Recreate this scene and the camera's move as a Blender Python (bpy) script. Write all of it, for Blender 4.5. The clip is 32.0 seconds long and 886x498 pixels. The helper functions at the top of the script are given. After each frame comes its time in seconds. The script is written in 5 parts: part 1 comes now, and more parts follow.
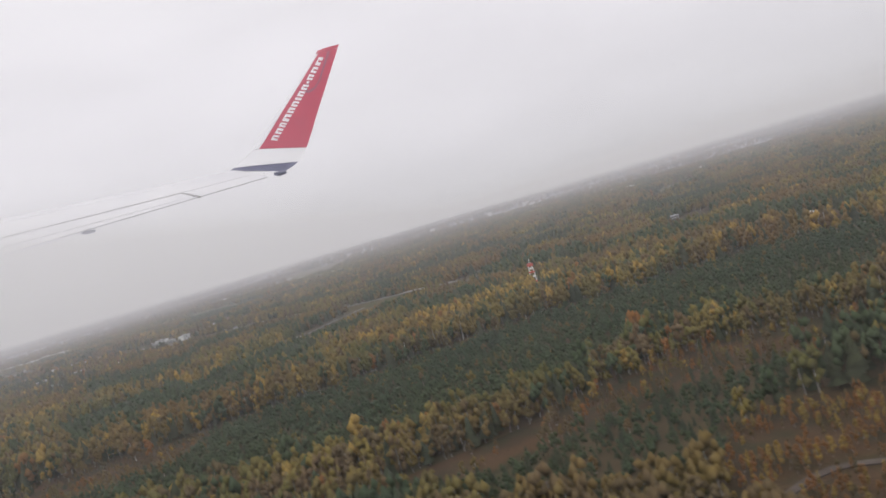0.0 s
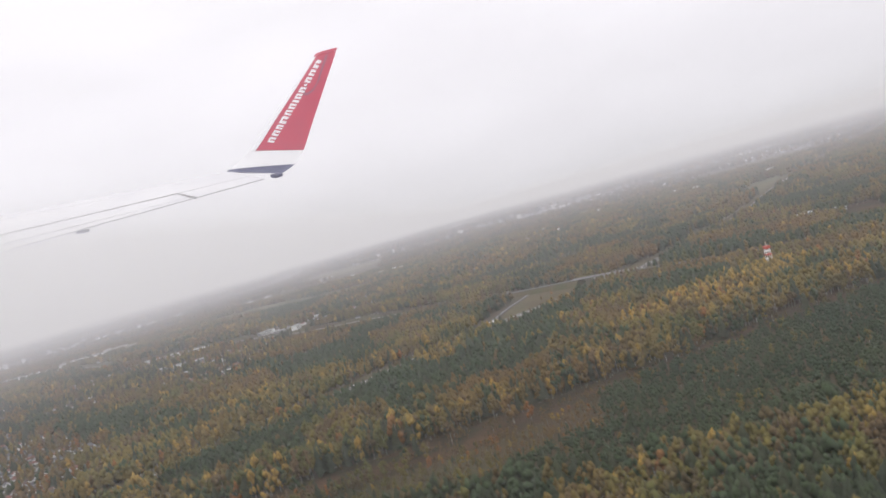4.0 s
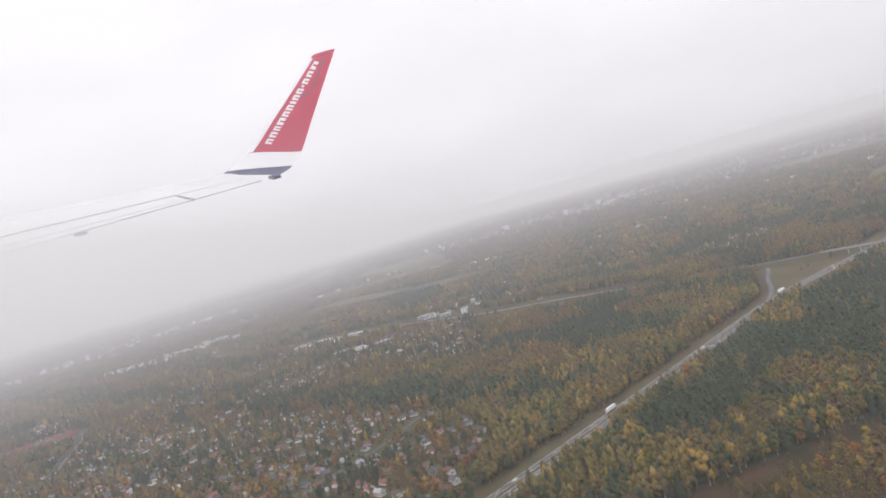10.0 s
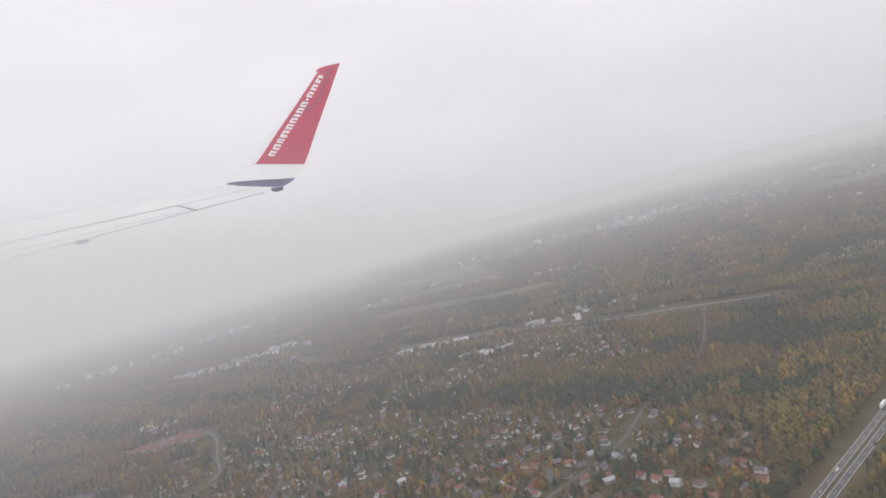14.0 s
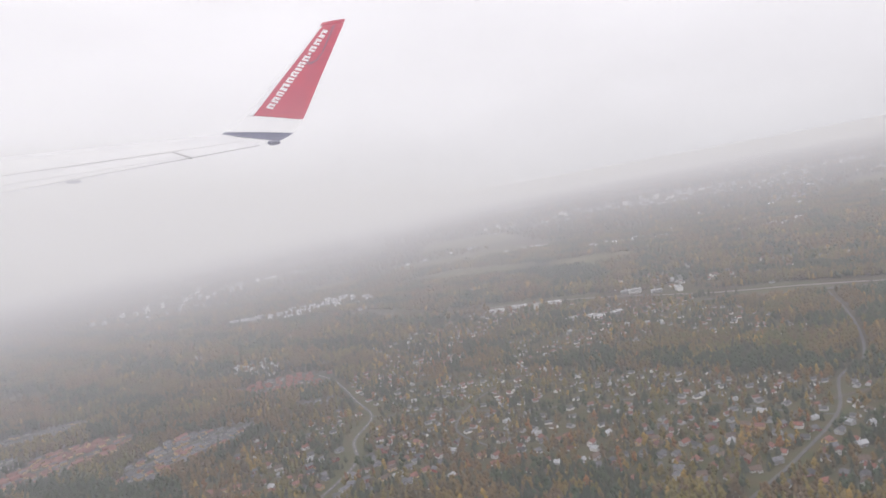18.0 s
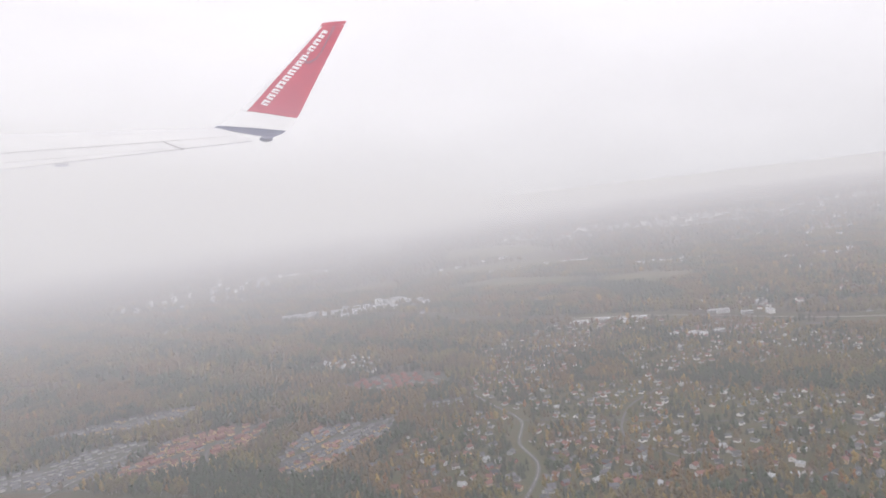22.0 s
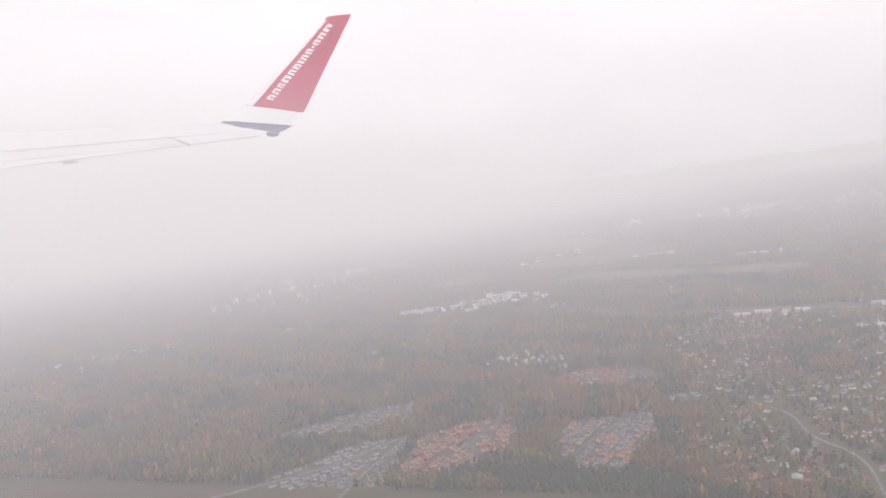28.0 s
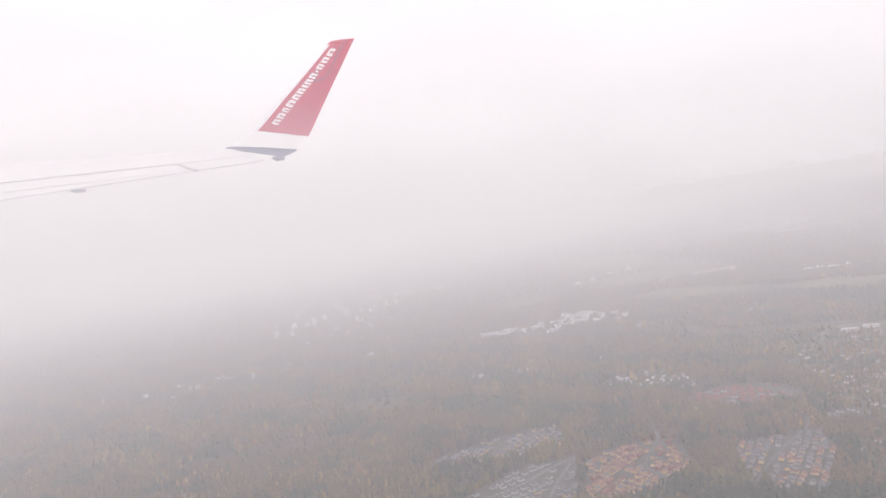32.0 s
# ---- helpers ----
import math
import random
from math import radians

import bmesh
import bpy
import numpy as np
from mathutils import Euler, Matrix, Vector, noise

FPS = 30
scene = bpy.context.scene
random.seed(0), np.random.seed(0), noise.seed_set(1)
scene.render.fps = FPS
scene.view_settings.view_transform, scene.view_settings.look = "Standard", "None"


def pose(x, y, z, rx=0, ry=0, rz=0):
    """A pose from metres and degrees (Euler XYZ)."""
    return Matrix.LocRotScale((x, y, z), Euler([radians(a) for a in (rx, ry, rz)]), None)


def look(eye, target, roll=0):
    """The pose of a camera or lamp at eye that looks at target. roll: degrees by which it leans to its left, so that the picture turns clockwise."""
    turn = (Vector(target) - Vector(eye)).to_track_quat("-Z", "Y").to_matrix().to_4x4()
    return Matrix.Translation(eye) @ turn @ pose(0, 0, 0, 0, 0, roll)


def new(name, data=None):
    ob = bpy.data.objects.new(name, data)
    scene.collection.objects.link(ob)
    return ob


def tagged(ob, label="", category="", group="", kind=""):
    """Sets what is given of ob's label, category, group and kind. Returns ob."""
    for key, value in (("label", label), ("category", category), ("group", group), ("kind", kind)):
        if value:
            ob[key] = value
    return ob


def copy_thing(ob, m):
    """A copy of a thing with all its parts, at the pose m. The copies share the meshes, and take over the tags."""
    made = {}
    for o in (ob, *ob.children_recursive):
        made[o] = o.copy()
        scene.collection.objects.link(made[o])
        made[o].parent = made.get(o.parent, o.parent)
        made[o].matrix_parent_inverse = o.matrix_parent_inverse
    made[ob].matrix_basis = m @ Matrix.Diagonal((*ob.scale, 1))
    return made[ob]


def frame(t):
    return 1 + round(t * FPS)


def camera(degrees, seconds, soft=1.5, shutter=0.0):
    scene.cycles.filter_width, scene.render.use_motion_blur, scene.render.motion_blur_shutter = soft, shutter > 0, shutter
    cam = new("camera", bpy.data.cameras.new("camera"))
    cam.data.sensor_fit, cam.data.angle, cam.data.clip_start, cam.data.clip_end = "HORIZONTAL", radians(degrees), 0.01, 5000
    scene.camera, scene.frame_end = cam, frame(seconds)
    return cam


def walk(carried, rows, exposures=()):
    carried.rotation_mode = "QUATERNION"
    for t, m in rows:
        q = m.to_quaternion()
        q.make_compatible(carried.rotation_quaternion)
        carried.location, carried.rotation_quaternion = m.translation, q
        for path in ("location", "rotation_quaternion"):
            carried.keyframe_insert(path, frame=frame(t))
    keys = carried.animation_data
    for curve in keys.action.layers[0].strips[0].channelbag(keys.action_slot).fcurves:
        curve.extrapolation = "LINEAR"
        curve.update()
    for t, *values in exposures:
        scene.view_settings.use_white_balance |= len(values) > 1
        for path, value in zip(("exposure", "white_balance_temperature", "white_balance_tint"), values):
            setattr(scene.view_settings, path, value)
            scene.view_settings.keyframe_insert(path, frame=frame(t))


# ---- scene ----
cam = camera(64.8, 32.0, soft=1.6, shutter=0.4)
# seconds, place and turn (Euler degrees) of the camera
ROWS = [
    (0.0, -1.097, 1.992, 14.612, 87.165, 16.277, 0.745),
    (0.5, -5.787, 1.787, 15.600, 87.201, 15.977, 0.593),
    (1.0, -10.471, 1.564, 16.521, 87.551, 15.693, 0.525),
    (1.5, -15.136, 1.363, 17.453, 87.986, 15.482, 0.422),
    (2.0, -19.863, 1.184, 18.326, 87.752, 15.321, 0.274),
    (2.5, -24.656, 1.061, 19.153, 87.862, 15.246, 0.215),
    (3.0, -29.453, 0.939, 19.894, 87.747, 15.229, 0.051),
    (3.5, -34.114, 0.869, 20.587, 87.361, 15.369, -0.021),
    (5.5, -52.174, 0.677, 23.436, 87.479, 15.676, -0.344),
    (6.0, -56.695, 0.612, 24.172, 87.642, 15.605, -0.436),
    (6.5, -61.240, 0.498, 24.951, 88.220, 15.575, -0.417),
    (7.0, -65.802, 0.397, 25.757, 88.503, 15.552, -0.454),
    (7.5, -70.358, 0.293, 26.564, 88.343, 15.519, -0.611),
    (8.0, -74.906, 0.282, 27.371, 88.200, 15.560, -0.600),
    (8.5, -79.446, 0.431, 28.020, 88.262, 15.558, -0.642),
    (9.0, -83.935, 0.744, 28.663, 87.764, 15.559, -0.795),
    (9.5, -88.386, 1.008, 29.373, 87.481, 15.625, -0.885),
    (10.0, -92.810, 1.059, 30.147, 87.293, 15.677, -0.991),
    (10.5, -97.273, 0.917, 30.939, 87.028, 15.791, -0.984),
    (11.0, -101.714, 0.727, 31.824, 86.691, 15.943, -1.045),
    (11.5, -106.186, 0.641, 32.679, 86.917, 15.924, -1.116),
    (12.0, -110.683, 0.764, 33.465, 86.736, 15.881, -1.211),
    (12.5, -115.199, 0.835, 34.261, 87.137, 15.715, -1.105),
    (13.0, -119.797, 0.857, 35.056, 87.242, 15.404, -1.177),
    (13.5, -124.413, 0.797, 35.884, 87.892, 14.973, -1.277),
    (14.0, -129.052, 0.824, 36.677, 88.484, 14.590, -1.373),
    (14.5, -133.644, 0.986, 37.409, 88.587, 14.354, -1.443),
    (16.5, -151.968, 1.633, 40.160, 87.285, 12.915, -1.777),
    (17.0, -156.516, 1.833, 40.825, 86.688, 12.176, -1.938),
    (17.5, -161.084, 2.065, 41.440, 86.197, 11.318, -2.131),
    (18.0, -165.684, 2.245, 41.995, 85.574, 10.407, -2.311),
    (18.5, -170.251, 2.516, 42.500, 85.112, 9.667, -2.483),
    (19.0, -174.752, 2.850, 42.980, 84.943, 9.070, -2.630),
    (19.5, -179.277, 3.090, 43.479, 84.762, 8.635, -2.782),
    (20.0, -183.825, 3.284, 44.038, 84.468, 8.254, -2.941),
    (20.5, -188.385, 3.415, 44.623, 84.201, 7.840, -3.123),
    (21.0, -192.948, 3.436, 45.267, 84.073, 7.412, -3.281),
    (21.5, -197.525, 3.433, 45.908, 84.935, 6.991, -3.452),
    (22.0, -202.109, 3.403, 46.543, 86.058, 6.659, -3.673),
    (22.5, -206.683, 3.401, 47.167, 87.222, 6.613, -3.753),
    (23.0, -211.259, 3.444, 47.770, 87.933, 6.651, -3.721),
    (23.5, -215.877, 3.525, 48.428, 87.837, 6.771, -3.682),
    (24.0, -220.559, 3.687, 49.049, 87.704, 6.844, -3.673),
    (24.5, -225.221, 3.870, 49.620, 87.368, 6.742, -3.772),
    (25.0, -229.874, 4.058, 50.237, 87.058, 6.708, -3.832),
    (25.5, -234.479, 4.261, 50.924, 86.831, 6.798, -3.818),
    (27.5, -252.756, 4.898, 53.742, 86.156, 6.879, -3.888),
    (28.0, -257.334, 5.050, 54.466, 85.459, 7.287, -3.835),
    (28.5, -261.864, 4.945, 55.207, 86.282, 7.715, -3.866),
    (29.0, -266.462, 4.868, 56.016, 86.073, 7.997, -3.819),
    (29.5, -271.025, 4.865, 56.913, 86.315, 8.314, -3.830),
    (30.0, -275.588, 5.025, 57.810, 86.429, 8.511, -3.828),
    (30.5, -280.121, 5.215, 58.620, 86.768, 8.684, -3.760),
    (31.0, -284.575, 5.503, 59.356, 86.792, 8.742, -3.748),
    (31.5, -288.987, 5.680, 60.014, 87.351, 8.673, -3.854),
    (32.0, -293.367, 5.788, 60.698, 87.079, 8.575, -3.835),
]
walk(cam, [(t, pose(*p)) for t, *p in ROWS],
     [(0.0, -0.26, 6500, 10), (1.0, -0.03, 6500, 10), (2.0, -0.02, 6500, 10), (7.0, -0.03, 6500, 10), (8.0, -0.12, 6500, 10), (10.0, 0.0, 6500, 10), (12.0, -0.04, 6500, 10), (13.0, 0.0, 6500, 10), (14.0, -0.2, 6500, 10), (17.0, -0.05, 6500, 10), (21.0, 0.0, 6500, 10), (22.0, 0.06, 6500, 10), (23.0, -0.12, 6450, 11), (25.0, 0.0, 6600, 12), (32.0, 0.1, 6700, 13)])

# ---------------------------------------------------------------- light
SKY_GAIN, SKY_SHEET = 1.0, 1.03
world = bpy.data.worlds.new("overcast_sky")
scene.world = world
world.use_nodes = True
wn, wl = world.node_tree.nodes, world.node_tree.links
wn.clear()
w_out = wn.new("ShaderNodeOutputWorld")
w_bg = wn.new("ShaderNodeBackground")
w_tc = wn.new("ShaderNodeTexCoord")
w_sep = wn.new("ShaderNodeSeparateXYZ")
w_ramp = wn.new("ShaderNodeValToRGB")
w_noise = wn.new("ShaderNodeTexNoise")
w_map = wn.new("ShaderNodeMapping")
w_mix = wn.new("ShaderNodeMix")
w_sky = wn.new("ShaderNodeTexSky")
w_add = wn.new("ShaderNodeMix")
w_sky.sky_type, w_sky.sun_disc = "NISHITA", False
w_sky.sun_elevation, w_sky.sun_rotation = radians(24), radians(200)
w_map.inputs["Scale"].default_value = (2.2, 2.2, 9.0)
w_noise.inputs["Scale"].default_value, w_noise.inputs["Detail"].default_value = 1.3, 3.0
ramp = w_ramp.color_ramp
ramp.elements[0].position, ramp.elements[0].color = 0.0, (0.80, 0.79, 0.835, 1)
ramp.elements[1].position, ramp.elements[1].color = 1.0, (1.75, 1.70, 1.78, 1)
for spot, tone in ((0.03, (0.86, 0.845, 0.89)), (0.08, (0.93, 0.91, 0.96)), (0.16, (1.02, 0.995, 1.05)), (0.26, (1.09, 1.06, 1.12)), (0.45, (1.17, 1.14, 1.19)), (0.7, (1.45, 1.41, 1.47))):
    ramp.elements.new(spot).color = (*tone, 1)
w_mix.data_type, w_mix.blend_type = "RGBA", "MULTIPLY"
w_mix.inputs[0].default_value = 0.2
w_add.data_type, w_add.blend_type = "RGBA", "ADD"
w_add.inputs[0].default_value = 0.006
wl.new(w_tc.outputs["Generated"], w_sep.inputs[0])
wl.new(w_sep.outputs["Z"], w_ramp.inputs[0])
wl.new(w_tc.outputs["Generated"], w_map.inputs[0])
wl.new(w_map.outputs[0], w_noise.inputs["Vector"])
wl.new(w_ramp.outputs[0], w_mix.inputs[6])
wl.new(w_noise.outputs["Fac"], w_mix.inputs[7])
wl.new(w_mix.outputs[2], w_add.inputs[6])
wl.new(w_sky.outputs[0], w_add.inputs[7])
wl.new(w_add.outputs[2], w_bg.inputs["Color"])
w_bg.inputs["Strength"].default_value = SKY_GAIN
wl.new(w_bg.outputs[0], w_out.inputs["Surface"])

sun = new("sun", bpy.data.lights.new("sun", "SUN"))
sun.data.energy, sun.data.angle, sun.data.color = 0.7, radians(25), (1.0, 0.96, 0.9)
sun.matrix_world = look((0, 0, 300), (60, 120, 200))

# ---------------------------------------------------------------- materials


def material(name, colour, rough=0.85, second=None, scale=0.6, fine=0.0, fine_scale=8.0, island=0.0, piece=0.0,
             metal=0.0, bump=0.0, bump_scale=12.0, spec=0.3, third=None, third_scale=0.05):
    """A Principled material with variation at two scales, and by island or by object."""
    m = bpy.data.materials.new(name)
    m.use_nodes = True
    n, l = m.node_tree.nodes, m.node_tree.links
    p = n["Principled BSDF"]
    p.inputs["Roughness"].default_value, p.inputs["Metallic"].default_value = rough, metal
    p.inputs["Specular IOR Level"].default_value = spec
    p.inputs["Base Color"].default_value = (*colour, 1)
    if second is None and not (fine or island or piece or bump):
        return m
    geo = n.new("ShaderNodeNewGeometry")
    last = None

    def noise_of(size, detail):
        t = n.new("ShaderNodeTexNoise")
        t.inputs["Scale"].default_value, t.inputs["Detail"].default_value = size, detail
        l.new(geo.outputs["Position"], t.inputs["Vector"])
        return t

    def contrast(socket, low, high):
        r = n.new("ShaderNodeMapRange")
        r.inputs["From Min"].default_value, r.inputs["From Max"].default_value = low, high
        l.new(socket, r.inputs["Value"])
        return r.outputs["Result"]

    base = n.new("ShaderNodeRGB")
    base.outputs[0].default_value = (*colour, 1)
    last = base.outputs[0]
    for tint, size, low, high in ((second, scale, 0.38, 0.62), (third, third_scale, 0.45, 0.6)):
        if tint is None:
            continue
        mix = n.new("ShaderNodeMix")
        mix.data_type = "RGBA"
        l.new(contrast(noise_of(size, 4.0).outputs["Fac"], low, high), mix.inputs[0])
        l.new(last, mix.inputs[6])
        mix.inputs[7].default_value = (*tint, 1)
        last = mix.outputs[2]
    value = None
    for amount, socket in ((fine, noise_of(fine_scale, 3.0).outputs["Fac"] if fine else None),
                           (island, geo.outputs["Random Per Island"] if island else None),
                           (piece, n.new("ShaderNodeObjectInfo").outputs["Random"] if piece else None)):
        if not amount:
            continue
        r = n.new("ShaderNodeMapRange")
        r.inputs["To Min"].default_value, r.inputs["To Max"].default_value = 1 - amount, 1 + amount
        l.new(socket, r.inputs["Value"])
        if value is None:
            value = r.outputs["Result"]
        else:
            mul = n.new("ShaderNodeMath")
            mul.operation = "MULTIPLY"
            l.new(value, mul.inputs[0])
            l.new(r.outputs["Result"], mul.inputs[1])
            value = mul.outputs[0]
    if value is not None:
        hsv = n.new("ShaderNodeHueSaturation")
        l.new(last, hsv.inputs["Color"])
        l.new(value, hsv.inputs["Value"])
        last = hsv.outputs["Color"]
    l.new(last, p.inputs["Base Color"])
    if bump:
        b = n.new("ShaderNodeBump")
        b.inputs["Strength"].default_value = bump
        b.inputs["Distance"].default_value = 0.1
        l.new(noise_of(bump_scale, 4.0).outputs["Fac"], b.inputs["Height"])
        l.new(b.outputs[0], p.inputs["Normal"])
    return m


GROUND = material("forest_floor", (0.080, 0.066, 0.033), 0.95, (0.056, 0.058, 0.028), 0.12, 0.35, 1.2,
                  third=(0.069, 0.049, 0.025), third_scale=0.02, bump=0.6, bump_scale=2.0, spec=0.1)
FIELD = material("autumn_field", (0.125, 0.108, 0.055), 0.95, (0.090, 0.090, 0.042), 0.05, 0.15, 0.6, spec=0.1)
MEADOW = material("rough_meadow", (0.105, 0.088, 0.043), 0.95, (0.078, 0.072, 0.034), 0.3, 0.3, 2.5, third=(0.085, 0.066, 0.034), third_scale=0.12, bump=0.5, bump_scale=3.0, spec=0.1)
LAWN = material("lawn", (0.064, 0.069, 0.029), 0.95, (0.088, 0.073, 0.035), 0.4, 0.3, 3.0, spec=0.1)
HEATH = material("brown_clearing", (0.051, 0.035, 0.018), 0.95, (0.037, 0.037, 0.016), 0.45, 0.5, 4.0,
                 third=(0.078, 0.048, 0.023), third_scale=0.22, bump=0.6, bump_scale=6.0, spec=0.1)
YARD = material("paved_yard", (0.088, 0.083, 0.073), 0.9, (0.051, 0.057, 0.029), 0.35, 0.25, 3.0, spec=0.15)
ASPHALT = material("road_asphalt", (0.115, 0.112, 0.112), 0.85, (0.085, 0.083, 0.084), 0.5, 0.12, 6.0)
GRAVEL = material("gravel_track", (0.10, 0.082, 0.068), 0.95, (0.07, 0.055, 0.044), 1.2, 0.2, 9.0)
PAINT = material("road_paint", (0.75, 0.75, 0.72), 0.7, fine=0.1)
CONCRETE = material("concrete", (0.38, 0.37, 0.36), 0.85, (0.30, 0.29, 0.28), 1.5, 0.1, 8.0)

LEAF = {
    "pine": material("pine_needles", (0.044, 0.064, 0.034), 0.9, (0.058, 0.076, 0.038), 0.12, 0.25, 4.0, island=0.12, spec=0.1),
    "spruce": material("spruce_needles", (0.034, 0.044, 0.025), 0.9, (0.046, 0.052, 0.028), 0.2, 0.25, 4.0, island=0.14, spec=0.1),
    "birch": material("turning_birch_leaves", (0.180, 0.140, 0.042), 0.9, (0.090, 0.096, 0.034), 0.10, 0.2, 4.0, island=0.10, spec=0.1,
                      third=(0.150, 0.098, 0.038), third_scale=0.04),
    "gold": material("golden_leaves", (0.30, 0.195, 0.050), 0.9, (0.23, 0.165, 0.048), 0.15, 0.2, 4.0, island=0.14, spec=0.1),
    "rust": material("rust_orange_leaves", (0.23, 0.105, 0.035), 0.9, (0.175, 0.095, 0.036), 0.2, 0.2, 4.0, island=0.14, spec=0.1),
    "bare": material("thinning_brown_crowns", (0.130, 0.090, 0.046), 0.95, (0.096, 0.078, 0.038), 0.12, 0.25, 4.0, island=0.12, spec=0.1),
}
BARK = {
    "pine": material("pine_bark", (0.12, 0.075, 0.05), 0.95, (0.08, 0.06, 0.045), 3.0, 0.3, 10.0),
    "birch": material("birch_bark", (0.42, 0.40, 0.36), 0.9, (0.22, 0.2, 0.18), 5.0, 0.3, 14.0),
}

# ---------------------------------------------------------------- helpers for meshes


def part(name, bm, mat, parent=None, label=""):
    """Links a bmesh as one mesh object, under a thing or a part if one is given."""
    me = bpy.data.meshes.new(name)
    bm.to_mesh(me)
    bm.free()
    me.materials.append(mat)
    ob = new(name, me)
    if parent is not None:
        ob.parent = parent
    if label:
        tagged(ob, label)
    return ob


def thing(name, label, category, group="", kind="", at=None):
    ob = tagged(new(name), label, category, group, kind)
    ob.empty_display_size = 0.2
    if at is not None:
        ob.matrix_basis = at
    return ob


def box(bm, x0, y0, z0, x1, y1, z1, bevel=0.0):
    made = bmesh.ops.create_cube(bm, size=1.0)["verts"]
    for v in made:
        v.co = Vector(((x0 + x1) / 2 + v.co.x * (x1 - x0), (y0 + y1) / 2 + v.co.y * (y1 - y0), (z0 + z1) / 2 + v.co.z * (z1 - z0)))
    if bevel:
        edges = {e for v in made for e in v.link_edges}
        bmesh.ops.bevel(bm, geom=list(edges), offset=bevel, segments=1, affect="EDGES")
    return bm


def boxed(*spec, bevel=0.0):
    return box(bmesh.new(), *spec, bevel=bevel)


def mesh_from(name, verts, faces, mats, index=None):
    """A mesh from arrays of places and of triangles."""
    me = bpy.data.meshes.new(name)
    me.vertices.add(len(verts))
    me.vertices.foreach_set("co", np.ascontiguousarray(verts, dtype=np.float32).ravel())
    me.loops.add(len(faces) * 3)
    me.loops.foreach_set("vertex_index", np.ascontiguousarray(faces, dtype=np.int32).ravel())
    me.polygons.add(len(faces))
    me.polygons.foreach_set("loop_start", np.arange(0, len(faces) * 3, 3, dtype=np.int32))
    for m in mats:
        me.materials.append(m)
    if index is not None:
        me.polygons.foreach_set("material_index", np.ascontiguousarray(index, dtype=np.int32))
    me.update(calc_edges=True)
    return me


def inside(px, py, poly):
    """Which of the points lie inside the polygon."""
    hit = np.zeros(len(px), bool)
    for (x0, y0), (x1, y1) in zip(poly, poly[1:] + poly[:1]):
        cross = (y0 > py) != (y1 > py)
        hit ^= cross & (px < (x1 - x0) * (py - y0) / ((y1 - y0) or 1e-9) + x0)
    return hit


def off_line(px, py, line):
    """Distance of the points from a polyline."""
    best = np.full(len(px), 1e9)
    for (x0, y0), (x1, y1) in zip(line, line[1:]):
        dx, dy = x1 - x0, y1 - y0
        u = np.clip(((px - x0) * dx + (py - y0) * dy) / (dx * dx + dy * dy), 0, 1)
        best = np.minimum(best, np.hypot(px - x0 - u * dx, py - y0 - u * dy))
    return best


def smooth_line(line, step=2.0):
    """A Catmull-Rom curve through the points of a line."""
    pts = [Vector((*p, 0)) for p in line]
    pts = [pts[0] * 2 - pts[1]] + pts + [pts[-1] * 2 - pts[-2]]
    out = []
    for a, b, c, d in zip(pts, pts[1:], pts[2:], pts[3:]):
        n = max(2, int((c - b).length / step))
        for i in range(n):
            u = i / n
            out.append(0.5 * (2 * b + (c - a) * u + (2 * a - 5 * b + 4 * c - d) * u * u + (3 * b - a - 3 * c + d) * u ** 3))
    out.append(pts[-2])
    return [(p.x, p.y) for p in out]


def ribbon(bm, line, near, far, low, high, dash=None):
    """A strip along a line, between two offsets to its left, from low to high; dash: length of mark and gap."""
    pts = [Vector((*p, 0)) for p in line]
    sides = []
    for i, p in enumerate(pts):
        d = (pts[min(i + 1, len(pts) - 1)] - pts[max(i - 1, 0)]).normalized()
        sides.append(Vector((-d.y, d.x, 0)))
    rows = []
    for p, s in zip(pts, sides):
        rows.append([bm.verts.new(p + s * o + Vector((0, 0, h))) for o, h in ((near, low), (near, high), (far, high), (far, low))])
    for i, (r, q) in enumerate(zip(rows, rows[1:])):
        if dash and i % dash[1] >= dash[0]:
            continue
        for a, b in ((0, 1), (1, 2), (2, 3)):
            bm.faces.new((r[a], r[b], q[b], q[a]))
    bmesh.ops.recalc_face_normals(bm, faces=bm.faces)
    return bm


# ---------------------------------------------------------------- plan
MOTORWAY = smooth_line([(-150, 24), (-124, 47), (-98, 70), (-81, 85), (-62, 102), (-38, 123.5), (-19, 136), (0, 148), (22, 172), (43, 196),
                        (87, 262), (118, 301), (170, 370), (260, 480), (420, 690)])
OVERPASS = smooth_line([(-92, 192), (-70, 180), (-47, 168.5), (-36, 162.5), (-25, 154), (-16, 146.8), (-6, 139), (6, 130), (20, 121)])
SLIP = smooth_line([(-44, 118.5), (-38.5, 124.5), (-34, 132.5), (-30.5, 141), (-26.5, 148.5), (-24.5, 153.6)], 1.0)
LANE_WOOD = smooth_line([(-110, 106), (-96, 108), (-89, 110), (-84, 111), (-79, 116), (-72, 126)])
ROAD_HILL = smooth_line([(-200, 190), (-195, 181), (-191, 170), (-187, 157), (-182.5, 143), (-185, 130), (-184, 117), (-192, 98)])
ROAD_TERRACE = smooth_line([(-320, 138), (-300, 144), (-278, 152), (-266, 161), (-257, 166), (-251, 173), (-241, 171), (-228, 165.5), (-208, 155), (-197, 153), (-187, 157)])
ROAD_BACK = smooth_line([(-251, 173), (-261, 163), (-270, 147), (-278, 128)])
ROAD_EAST = smooth_line([(-66, 176), (-74, 156), (-83, 137), (-93, 121), (-101, 115), (-110, 101), (-123, 89), (-132, 82), (-150, 68)])
